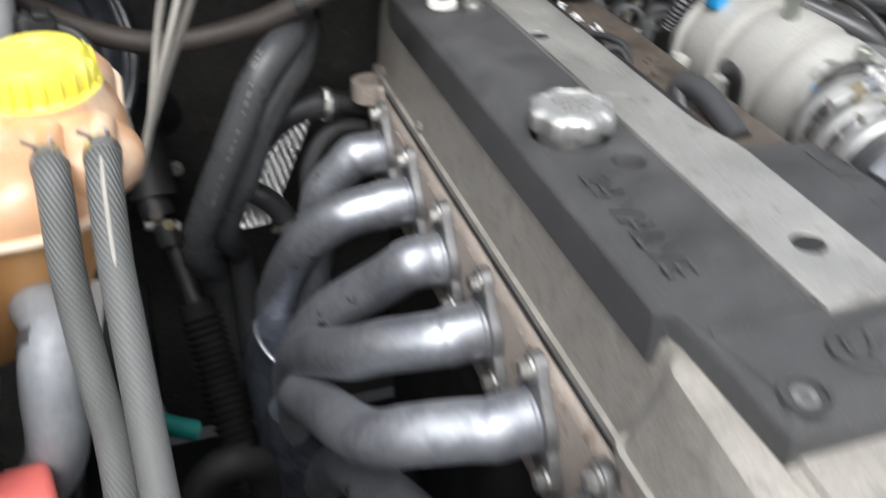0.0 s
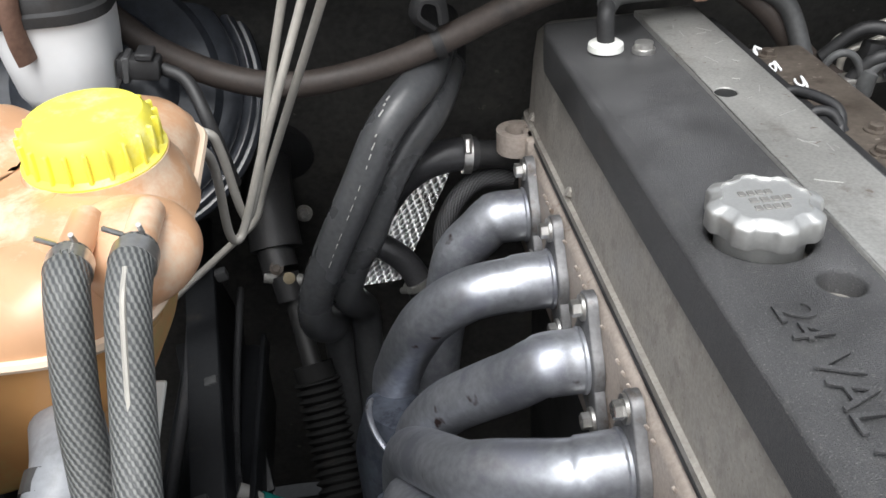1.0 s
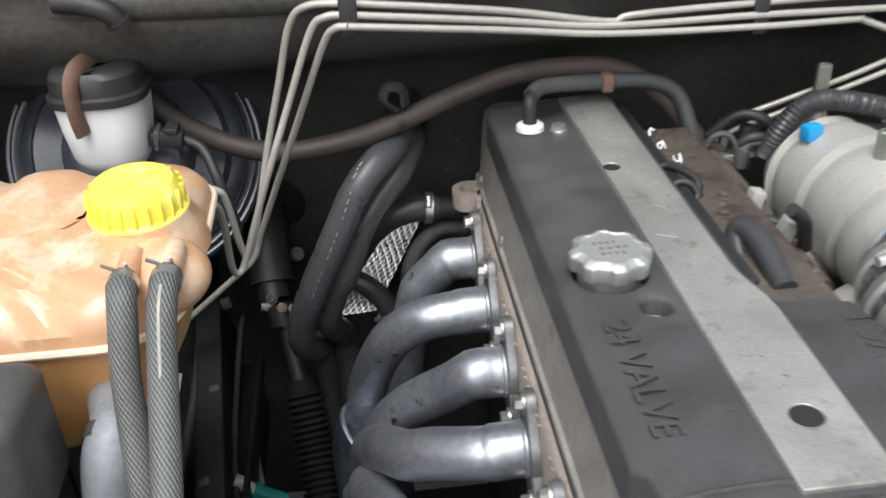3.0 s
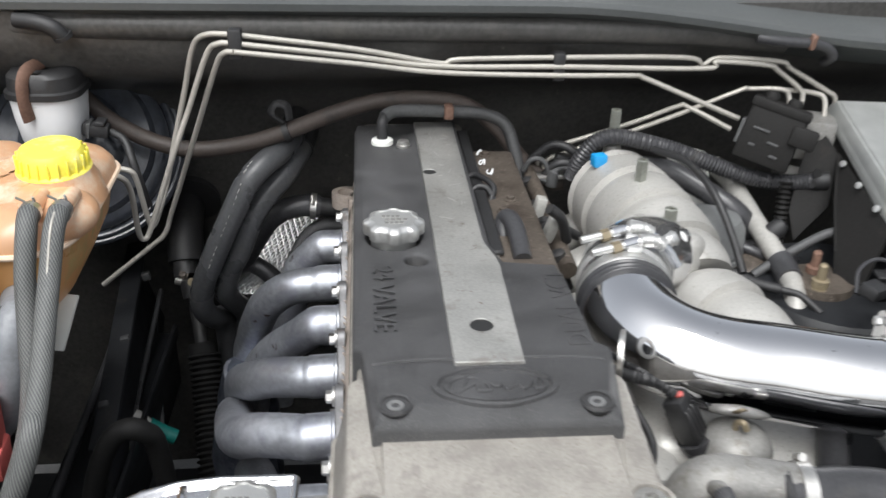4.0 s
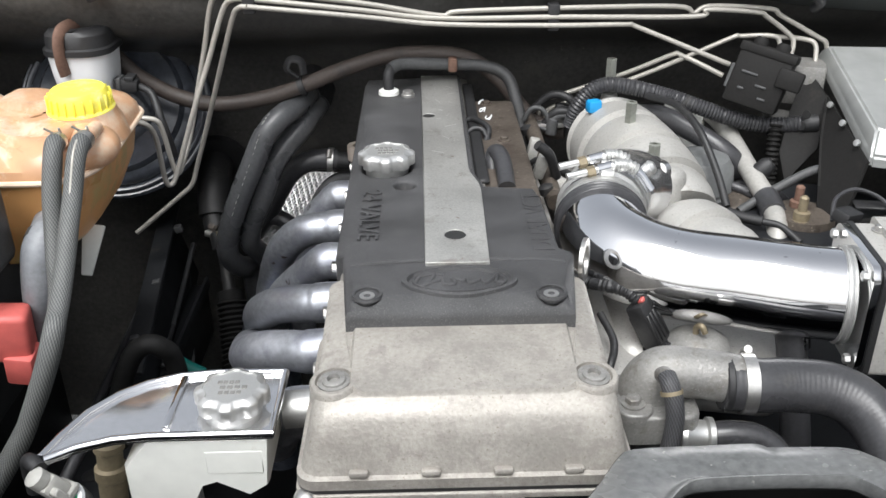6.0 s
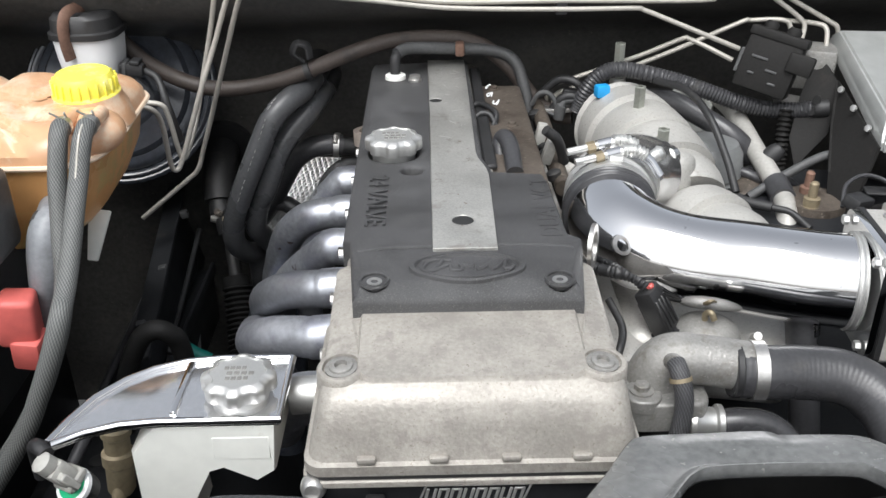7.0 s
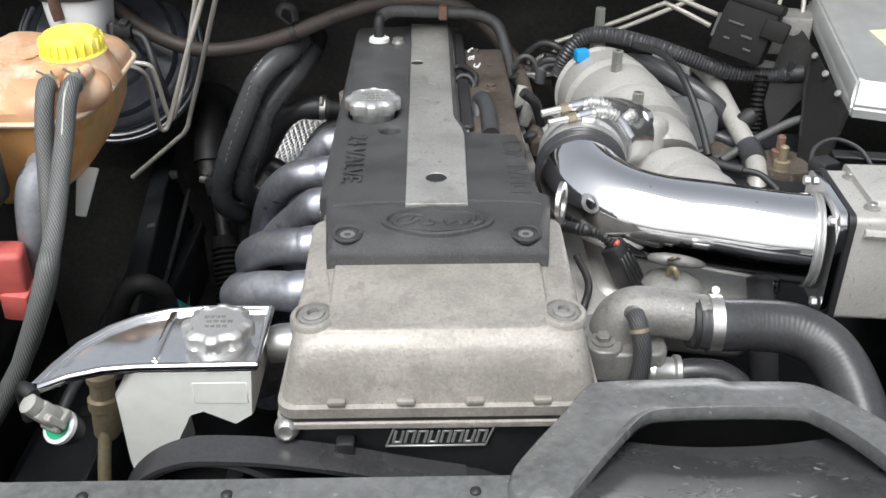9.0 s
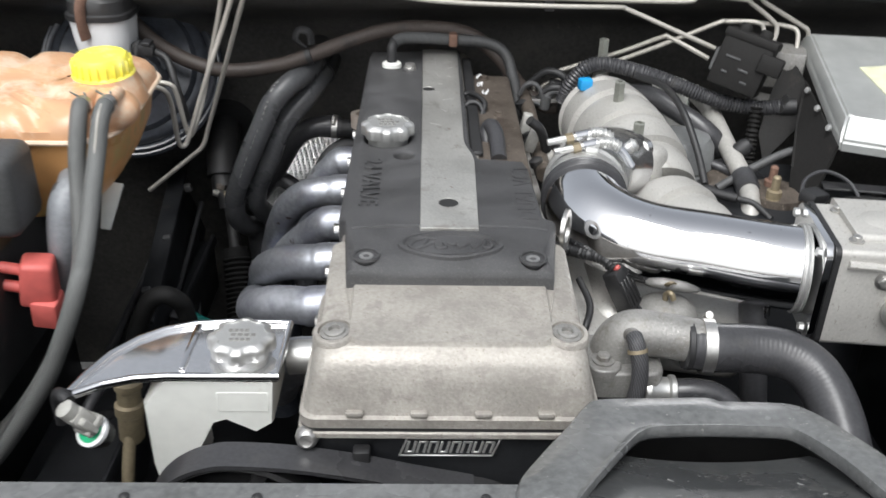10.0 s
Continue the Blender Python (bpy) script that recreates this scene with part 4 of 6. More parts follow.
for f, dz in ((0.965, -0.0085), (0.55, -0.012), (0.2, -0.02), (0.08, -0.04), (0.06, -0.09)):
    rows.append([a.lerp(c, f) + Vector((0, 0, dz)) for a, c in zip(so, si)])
part("throat", loft(rows, closed=False, caps=False), DARK_HOLE, duct, "inner throat of the duct with its shade painted dark")
rows = [[(0.196 + 0.06 * (j / 8 - 1), -0.252, 0.765) for j in range(17)]]
for k in range(2, 13):
    y = -0.24 - 0.0098 * k
    w = 0.06 + 0.0042 * k
    rows.append([(0.196 + w * u + 0.0012 * k * u, y, 0.8135 + 0.0038 * k - 0.007 * (1 - u * u) * (1 - k / 14) + 0.006 * u ** 4 * k / 12) for u in [j / 8 - 1 for j in range(17)]])
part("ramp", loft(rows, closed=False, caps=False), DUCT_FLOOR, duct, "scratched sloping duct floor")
for k in range(9):
    x, y = 0.14 + 0.12 * random.random(), -0.29 - 0.055 * random.random()
    q = (-0.24 - y) / 0.0098
    part("scuff", box((0.002 + 0.004 * random.random(), 0.0009, 0.0006), pose(x, y, 0.8139 + 0.0038 * q - 0.007 * (1 - ((x - 0.196) / (0.06 + 0.0054 * q)) ** 2) * (1 - q / 14), 0, 0, random.uniform(-40, 40)), 0), SCUFF, duct, "pale scuff mark")

# ---- right rear ----
relay = thing("control_unit", "black ribbed plastic control unit with silver block", "control unit", at=(0.4, 0.4, 0.9))
rm = pose(0.392, 0.376, 0.922, -14, 12, -30)
part("case", box((0.066, 0.048, 0.068), rm, 0.004), SOFT, relay)
part("lid", box((0.07, 0.052, 0.012), rm @ pose(0, 0, 0.035), 0.003), SOFT, relay)
for a in (-0.016, 0.012):
    part("lid_knob", lathe([(0.009, 0.04), (0.009, 0.046), (0.006, 0.05), (0.004, 0.05), (0, 0.047)], 18, rm @ pose(a, 0.006, 0)), SOFT, relay)
for k in range(4):
    part("side_rib", box((0.006, 0.005, 0.03), rm @ pose(-0.034, -0.017 + 0.011 * k, -0.004), 0.001, 1), GREY_RUBBER, relay)
for a, b, w in ((-0.012, 0.006, 0.02), (0.006, -0.006, 0.014), (-0.016, -0.014, 0.008), (0.012, -0.02, 0.01)):
    part("moulded_bar", box((w, 0.003, 0.003), rm @ pose(a, -0.0245, b), 0.0008, 1), GREY_RUBBER, relay)
part("side_socket", box((0.03, 0.02, 0.024), rm @ pose(0.035, -0.02, 0.012), 0.003), SOFT, relay)
part("foot_bracket", box((0.05, 0.03, 0.003), pose(0.43, 0.385, 0.872, 15, 10, 0), 0.001, 1), GREY_CAST, relay)
part("valve_block", box((0.07, 0.05, 0.05), pose(0.452, 0.415, 0.91, 0, 0, -20), 0.004), GREY_CAST, relay, "silver valve block")
part("spring_lead", sweep([(0.415, 0.36, 0.87), (0.412, 0.35, 0.84), (0.41, 0.34, 0.79)], corrugated(0.0075, 0.0015, 0.006), 14, 30), SOFT, relay)
conduit = thing("corrugated_hose", "black corrugated wiring conduit", "hose", at=(0.3, 0.39, 0.9))
part("tube", sweep([(0.168, 0.43, 0.85), (0.175, 0.42, 0.877), (0.193, 0.42, 0.9), (0.223, 0.42, 0.906), (0.279, 0.405, 0.897), (0.315, 0.39, 0.888), (0.353, 0.38, 0.876), (0.389, 0.372, 0.868), (0.422, 0.365, 0.867), (0.454, 0.36, 0.87)], corrugated(0.0100, 0.0007, 0.0042), 18, 40), RUBBER, conduit)
part("end_collar", sweep([(0.448, 0.361, 0.8695), (0.466, 0.358, 0.871)], 0.0115, 18), BLACK, conduit)
vf = thing("vacuum_fitting", "small blue plastic hose fitting with black stub", "fitting", at=(0.19, 0.387, 0.89))
part("body", box((0.018, 0.014, 0.016), pose(0.1895, 0.387, 0.889, 0, 0, 15), 0.003), BLUE, vf)
part("stub", sweep([(0.19, 0.392, 0.886), (0.197, 0.41, 0.878), (0.208, 0.43, 0.865)], 0.006, 12), BLACK, vf)
loom = thing("wiring_loom", "black wiring with small connectors behind the manifold", "wiring", at=(0.16, 0.44, 0.86))
for k, pts in enumerate(([(0.12, 0.46, 0.86), (0.145, 0.45, 0.885), (0.17, 0.44, 0.88), (0.185, 0.44, 0.85)], [(0.13, 0.44, 0.84), (0.15, 0.43, 0.868), (0.18, 0.43, 0.86), (0.2, 0.44, 0.83)], [(0.09, 0.33, 0.83), (0.11, 0.3, 0.85), (0.13, 0.29, 0.845), (0.15, 0.3, 0.83)])):
    part("cable", sweep(pts, 0.0055, 10), BLACK, loom)
part("connector", box((0.03, 0.014, 0.018), pose(0.165, 0.452, 0.862, 0, 10, 0), 0.002), BLACK, loom)
part("injector_plug", box((0.012, 0.014, 0.03), pose(0.108, 0.255, 0.862, 10, 15, 0), 0.002), CONNECTOR, loom, "grey injector plug")
part("injector_plug", box((0.012, 0.014, 0.026), pose(0.105, 0.31, 0.862, 0, 12, 0), 0.002), CONNECTOR, loom, "grey injector plug")
single("rail_bracket", box((0.075, 0.016, 0.006), pose(0.155, 0.44, 0.848, 0, 0, 5), 0.001), STEEL, "grey metal bracket behind the manifold", "bracket")
single("aircon_pipe", sweep([(0.345, 0.42, 0.87), (0.358, 0.4, 0.86), (0.368, 0.385, 0.846), (0.371, 0.31, 0.829), (0.377, 0.247, 0.811), (0.372, 0.21, 0.805), (0.366, 0.185, 0.79), (0.36, 0.17, 0.75)], 0.0118, 18), PALE_PIPE, "dull silver air conditioning pipe", "pipe")
single("pipe_sleeve", sweep([(0.3755, 0.262, 0.8155), (0.377, 0.247, 0.811), (0.375, 0.228, 0.8085)], 0.0145, 18), RUBBER, "black rubber sleeve on the silver pipe", "sleeve")
single("service_cap", lathe([(0.011, 0), (0.011, 0.014), (0.007, 0.02), (0, 0.02)], 18, up_along((0.378, 0.3, 0.83), (0.6, -0.1, 0.6))), BLACK, "black plastic service valve cap", "cap")
can = thing("dark_canister", "dark grey round canister with a ridge", "canister", at=(0.31, 0.29, 0.78))
part("body", lathe([(0.041, -0.09), (0.041, 0.0), (0.044, 0.003), (0.044, 0.008), (0.042, 0.010), (0.042, 0.013), (0.044, 0.015), (0.043, 0.02), (0.041, 0.04), (0.034, 0.052), (0.016, 0.058), (0, 0.059)], 36, pose(0.31, 0.315, 0.795)), CANISTER, can)
tower = thing("strut_tower", "dark strut tower with rusty top plate", "suspension", at=(0.45, 0.2, 0.7))
part("shell", lathe([(0.13, -0.35), (0.115, -0.03), (0.1, -0.01), (0, -0.006)], 40, pose(0.435, 0.235, 0.81)), BODY, tower)
part("top_plate", lathe([(0.036, -0.006), (0.035, 0.003), (0.02, 0.006), (0, 0.006)], 30, pose(0.408, 0.225, 0.808)), BROWN_CAST, tower, "rusty brown round plate")
for x, y, mt in ((0.397, 0.205, BRASS), (0.404, 0.235, RUST)):
    part("stud", lathe([(0.011, 0.0), (0.011, 0.004), (0.009, 0.004), (0.009, 0.013), (0.005, 0.014), (0.005, 0.03), (0.003, 0.032), (0, 0.032)], 12, pose(x, y, 0.808)), mt, tower, "corroded stud and nut")
tray = thing("metal_tray", "bright sheet metal tray with yellow sticker", "tray", at=(0.55, 0.3, 0.9))


def quad_tray():
    out = [(0.486, 0.435, 0.942), (0.459, 0.2, 0.888), (0.72, 0.14, 0.87), (0.84, 0.43, 0.93)]
    top = [(0.494, 0.425, 0.952), (0.471, 0.222, 0.911), (0.70, 0.165, 0.895), (0.82, 0.41, 0.945)]
    mid = sum((Vector(p) for p in top), Vector()) / 4
    sunk = [mid + (Vector(p) - mid) * 0.93 - Vector((0, 0, 0.003)) for p in top]
    bm = loft([[Vector(p) - Vector((0, 0, 0.012)) for p in out], [Vector(p) for p in out], [Vector(p) for p in top], sunk], caps=False)
    bm.verts.ensure_lookup_table()
    bm.faces.new([bm.verts[i] for i in (12, 13, 14, 15)])
    bmesh.ops.bevel(bm, geom=[e for e in bm.edges if not e.is_boundary], offset=0.003, segments=2, affect="EDGES")
    return bm


part("pan", quad_tray(), SHEET, tray)
part("sticker", box((0.06, 0.09, 0.001), pose(0.565, 0.3, 0.9235, 11.5, -1.5, 8), 0), LABEL, tray, "faded yellow sticker")
brack = thing("sheet_bracket", "black bent sheet metal bracket with holes", "bracket", at=(0.45, 0.25, 0.8))


def sheet(corners, bend=0.003):
    """A thin folded sheet with the given corners, thickened along its normal."""
    p = [Vector(c) for c in corners]
    n = (p[1] - p[0]).cross(p[2] - p[0]).normalized() * bend
    return loft([p, [q + n for q in p]])


part("upright", sheet([(0.459, 0.40, 0.932), (0.474, 0.36, 0.903), (0.464, 0.34, 0.845), (0.43, 0.34, 0.80), (0.419, 0.345, 0.838), (0.435, 0.372, 0.884)]), SOFT, brack)
part("upright", sheet([(0.474, 0.365, 0.905), (0.457, 0.202, 0.881), (0.44, 0.2, 0.80), (0.421, 0.215, 0.79), (0.428, 0.245, 0.835), (0.446, 0.30, 0.872)]), SOFT, brack)
# solid discs on the uncut sheet, coloured dark like shaded openings
for p in ((0.4445, 0.352, 0.87), (0.4475, 0.35, 0.885)):
    part("punched_hole", lathe([(0.0055, 0), (0.0055, 0.0012), (0, 0.0012)], 16, up_along(p, (-0.8, -0.5, 0.2))), DARK_HOLE, brack)
for x, y, z in ((0.468, 0.335, 0.902), (0.463, 0.285, 0.896), (0.459, 0.235, 0.89)):
    part("clip_nut", lathe([(0.004, 0), (0.004, 0.003), (0, 0.004)], 8, up_along((x, y, z), (-1, -0.4, 0.5))), BRIGHT, brack)
part("foot", box((0.12, 0.02, 0.003), pose(0.5, 0.17, 0.84, 0, 0, -10), 0.001, 1), BLACK, brack)
case = thing("right_case", "dark plastic case at the side of the bay", "case", at=(0.55, 0.05, 0.7))
part("lid", box((0.25, 0.2, 0.1), pose(0.6, 0.08, 0.77), 0.012, 3), SOFT, case)
part("lead", sweep([(0.43, 0.15, 0.83), (0.46, 0.12, 0.85), (0.52, 0.12, 0.845), (0.6, 0.13, 0.84)], 0.005, 10), SOFT, case)
part("lead", sweep([(0.44, 0.1, 0.84), (0.48, 0.09, 0.848), (0.54, 0.1, 0.842), (0.62, 0.1, 0.845)], 0.004, 10), SOFT, case)

# ---- left side ----
tank = thing("coolant_tank", "translucent amber plastic coolant tank with yellow cap", "tank", at=(-0.45, 0.23, 0.8))


def tank_ring(inset, z, x1=-0.338, y0=0.137, y1=0.345):
    """Outline of the tank with its cut front corner."""
    x0 = -0.66
    p = [(x1 - inset, y1 - 0.02 - inset), (x1 - 0.02 - inset, y1 - inset), (x0 + inset, y1 - inset), (x0 + inset, y0 + inset), (x1 - 0.042 - inset, y0 + inset), (x1 - 0.012 - inset, y0 + 0.017 + inset), (x1 - inset, y0 + 0.055 + inset)]
    out = []
    n = len(p)
    for i in range(n):
        a, b, c = (Vector((*p[(i + d) % n], 0)) for d in (-1, 0, 1))
        r = min(0.016, (a - b).length * 0.45, (c - b).length * 0.45)
        s, e = b + (a - b).normalized() * r, b + (c - b).normalized() * r
        for k in range(5):
            t = k / 4
            q = s * (1 - t) ** 2 + b * 2 * t * (1 - t) + e * t * t
            out.append((q.x, q.y, z))
    return out


def lobed(bm, z_from):
    for v in bm.verts:
        if v.co.z > z_from:
            g = min(abs(v.co.x - c) for c in (-0.425, -0.49, -0.555, -0.62))
            d = math.exp(-(g / 0.012) ** 2)
            v.co.z -= 0.010 * d
            if v.co.y < 0.2:
                v.co.y += 0.007 * d
    return bm


def dense(ring, n=280):
    pts = [Vector(p) for p in ring] + [Vector(ring[0])]
    lens = [(b - a).length for a, b in zip(pts, pts[1:])]
    tot, out = sum(lens), []
    for k in range(n):
        s, i = tot * k / n, 0
        while s > lens[i]:
            s -= lens[i]
            i += 1
        out.append(pts[i].lerp(pts[i + 1], s / lens[i]))
    return out


part("upper_shell", lobed(loft([dense(tank_ring(i, z)) for i, z in ((0.003, 0.894), (0.004, 0.903), (0.009, 0.912), (0.018, 0.919), (0.03, 0.924), (0.05, 0.927), (0.08, 0.928))]), 0.905), TANK, tank)
part("lower_shell", loft([tank_ring(i, z, -0.338 - e) for i, z, e in ((0.034, 0.785, 0.045), (0.024, 0.788, 0.037), (0.019, 0.797, 0.029), (0.015, 0.812, 0.02), (0.010, 0.85, 0.006), (0.007, 0.89, 0.0))]), TANK_LOW, tank, "amber lower half holding coolant")
part("seam", loft([tank_ring(i, z) for i, z in ((0.006, 0.8885), (0.0005, 0.8892), (-0.0005, 0.8915), (0.0005, 0.8938), (0.006, 0.8945))]), SEAM, tank, "pale welded seam flange")
part("neck", lathe([(0.044, 0.925), (0.04, 0.945), (0.036, 0.951), (0.035, 0.957)], 36, pose(-0.379, 0.247, -0.0305)), TANK, tank)
ycap = part("cap", lathe([(0.0335, 0.953), (0.0345, 0.955), (0.0345, 0.958), (0.0315, 0.960), (0.0305, 0.974), (0.027, 0.9785), (0.0, 0.9795)], 40, pose(-0.379, 0.247, -0.0305)), YELLOW, tank, "bright yellow ribbed screw cap")
for k in range(22):
    a = 2 * math.pi * k / 22
    part("grip_rib", box((0.0022, 0.004, 0.0155), pose(-0.379 + 0.0312 * math.cos(a), 0.247 + 0.0312 * math.sin(a), 0.936, 0, 0, math.degrees(a) + 90), 0.0007, 1), YELLOW, ycap)
for x, y, z in ((-0.373, 0.161, 0.928), (-0.346, 0.16, 0.930)):
    part("hose_barb", sweep([(x, y + 0.03, z - 0.002), (x, y, z), (x + 0.001, y - 0.01, z - 0.001)], 0.0072, 18), TANK, tank)
bm = bmesh.new()
bmesh.ops.create_uvsphere(bm, u_segments=40, v_segments=24, radius=1.0)
for v in bm.verts:
    v.co = Vector((-0.36 + 0.033 * v.co.x, 0.19 + 0.034 * v.co.y, 0.907 + 0.022 * v.co.z))
part("hose_lobe", bm, TANK, tank, "rounded lobe holding two hose stubs")
h1 = [(-0.379, 0.128, 0.948), (-0.377, 0.112, 0.949), (-0.3765, 0.1, 0.938), (-0.378, 0.085, 0.908), (-0.377, 0.072, 0.881), (-0.3745, 0.054, 0.851), (-0.373, 0.042, 0.828), (-0.374, 0.02, 0.797), (-0.384, 0.005, 0.763), (-0.401, -0.01, 0.724), (-0.441, -0.01, 0.664), (-0.49, -0.005, 0.61), (-0.55, 0.0, 0.56)]
h2 = [(-0.352, 0.127, 0.95), (-0.352, 0.111, 0.95), (-0.3528, 0.096, 0.94), (-0.354, 0.076, 0.914), (-0.353, 0.052, 0.894), (-0.352, 0.026, 0.871), (-0.351, 0.003, 0.853), (-0.35, -0.018, 0.84), (-0.349, -0.034, 0.833), (-0.357, -0.045, 0.806), (-0.376, -0.05, 0.762), (-0.399, -0.05, 0.718), (-0.456, -0.04, 0.636), (-0.5, -0.035, 0.585), (-0.57, -0.03, 0.52)]
for pts in (h1, h2):
    hose = thing("braided_hose", "grey braided coolant hose with spring clip", "hose", "tank hoses", pts[0])
    part("tube", sweep(pts, 0.0089, 22, 10), BRAID, hose)
    if pts is h2:
        part("stripe", sweep([Vector(p) + Vector((0.0005, -0.0062 if i < 2 else -0.0088, 0.0064 if i < 2 else 0.0018)) for i, p in enumerate(pts[1:6])], 0.0013, 8, 10), LINE, hose, "cream printed stripe along the hose")
    w = Vector(pts[1]) - Vector(pts[0])
    clip = part("spring_clip", lathe([(0.0086, -0.0045), (0.0097, -0.0045), (0.0097, 0.0045), (0.0086, 0.0045)], 24, up_along(Vector(pts[0]).lerp(Vector(pts[1]), 0.45), w)), STEEL, hose, "dull spring clip with two ears")
    for s in (-1, 1):
        part("clip_ear", sweep([Vector(pts[0]) + Vector((s * 0.004, 0.0, 0.008)), Vector(pts[0]) + Vector((s * 0.007 - 0.003, -0.003, 0.0135))], 0.0012, 6), STEEL, clip)
fat = thing("overflow_hose", "fat pale grey rubber hose below the tank", "hose", at=(-0.4, 0.12, 0.84))
part("tube", sweep([(-0.405, 0.13, 0.86), (-0.394, 0.095, 0.866), (-0.397, 0.078, 0.857), (-0.4, 0.072, 0.839), (-0.403, 0.07, 0.815), (-0.411, 0.078, 0.787), (-0.43, 0.09, 0.753), (-0.453, 0.1, 0.726), (-0.49, 0.11, 0.702)], 0.0165, 24), FAT_RUBBER, fat)
part("spring_clip", lathe([(0.0166, -0.005), (0.0178, -0.005), (0.0178, 0.005), (0.0166, 0.005)], 28, up_along((-0.3955, 0.0865, 0.8615), (-0.003, -0.017, -0.009))), GREY_RUBBER, fat, "dull dark spring clip")
single("tank_foot", box((0.011, 0.006, 0.056), pose(-0.390, 0.176, 0.805, -34, 8, 0), 0.0015, taper=(2.2, 1)), CREAM, "pale plastic tab below the tank", "bracket")

mres = thing("brake_reservoir", "white brake fluid reservoir with black cap", "reservoir", at=(-0.46, 0.45, 0.85))
part("bottle", loft([[(x, y, z) for x, y in rounded(-0.497 + i, -0.419 - i, 0.405 + i, 0.49 - i, 0.025)] for i, z in ((0.03, 0.886), (0.016, 0.888), (0.009, 0.894), (0.005, 0.904), (0.002, 0.93), (0.0, 0.958))]), WHITE, mres)
part("cap", loft([[(x, y, z) for x, y in rounded(-0.501 + i, -0.415 - i, 0.401 + i, 0.494 - i, 0.03)] for i, z in ((0.0, 0.957), (0.0, 0.964), (0.003, 0.966), (0.004, 0.981), (0.008, 0.986), (0.02, 0.988), (0.024, 0.985), (0.03, 0.985))]), BLACK, mres)
part("strap", sweep([(-0.469, 0.402, 0.935), (-0.47, 0.398, 0.955), (-0.469, 0.399, 0.978), (-0.466, 0.411, 0.99), (-0.46, 0.445, 0.991), (-0.452, 0.49, 0.989)], 0.0075, 8, squash=0.35), RUST, mres, "rusty brown retaining strap")
part("level_plug", box((0.03, 0.018, 0.016), pose(-0.407, 0.436, 0.913, 0, 8, 0), 0.003), BLACK, mres)
part("plug_lock", box((0.012, 0.02, 0.005), pose(-0.401, 0.435, 0.9225, 0, 8, 0), 0.001, 1), BLACK, mres)
part("plug_collar", box((0.005, 0.021, 0.019), pose(-0.415, 0.436, 0.914, 0, 8, 0), 0.001, 1), GREY_RUBBER, mres)
part("level_wire", sweep([(-0.392, 0.438, 0.909), (-0.375, 0.43, 0.9), (-0.362, 0.41, 0.87), (-0.355, 0.42, 0.82)], 0.005, 10), BLACK, mres)
boost = thing("brake_booster", "glossy black round brake booster with rolled rim", "booster", at=(-0.475, 0.6, 0.83))
bmx = up_along((-0.475, 0.585, 0.835), (0.08, -1, 0.55))
part("front_shell", lathe([(0.02, 0.07), (0.05, 0.067), (0.062, 0.061), (0.068, 0.053), (0.085, 0.049), (0.097, 0.047), (0.101, 0.042), (0.103, 0.037), (0.110, 0.035), (0.115, 0.031), (0.118, 0.025), (0.119, 0.016)], 64, bmx), GLOSS, boost)
part("rim", lathe([(0.118, 0.018), (0.122, 0.022), (0.126, 0.0225), (0.129, 0.020), (0.130, 0.016), (0.133, 0.0165), (0.136, 0.014), (0.1375, 0.009), (0.136, 0.003), (0.13, -0.002), (0.12, -0.008)], 64, bmx), GLOSS, boost)
part("rear_shell", lathe([(0.122, -0.004), (0.121, -0.06), (0.1, -0.08)], 48, bmx), BODY, boost)

# brake lines
lines = [
    [(-0.232, 0.395, 1.036), (-0.264, 0.402, 1.034), (-0.281, 0.41, 1.018), (-0.297, 0.42, 0.965), (-0.315, 0.424, 0.905), (-0.328, 0.415, 0.855), (-0.338, 0.4, 0.822), (-0.346, 0.392, 0.806), (-0.35, 0.388, 0.82), (-0.354, 0.38, 0.868), (-0.36, 0.376, 0.884), (-0.385, 0.375, 0.888)],
    [(-0.232, 0.388, 1.028), (-0.25, 0.39, 1.027), (-0.264, 0.394, 1.014), (-0.289, 0.397, 0.953), (-0.31, 0.392, 0.902), (-0.33, 0.392, 0.851), (-0.347, 0.386, 0.806), (-0.354, 0.38, 0.795), (-0.359, 0.375, 0.806), (-0.356, 0.355, 0.868), (-0.362, 0.34, 0.891), (-0.385, 0.335, 0.897)],
    [(-0.232, 0.382, 1.02), (-0.243, 0.386, 1.018), (-0.254, 0.394, 1.003), (-0.283, 0.42, 0.931), (-0.319, 0.455, 0.841), (-0.341, 0.47, 0.786), (-0.352, 0.47, 0.758), (-0.372, 0.468, 0.74), (-0.438, 0.462, 0.688)],
]
for pts in lines:
    single("brake_line", sweep(pts, 0.0033, 10, 7), LINE, "thin tan metal brake line bent down the bulkhead", "brake line", "brake lines")
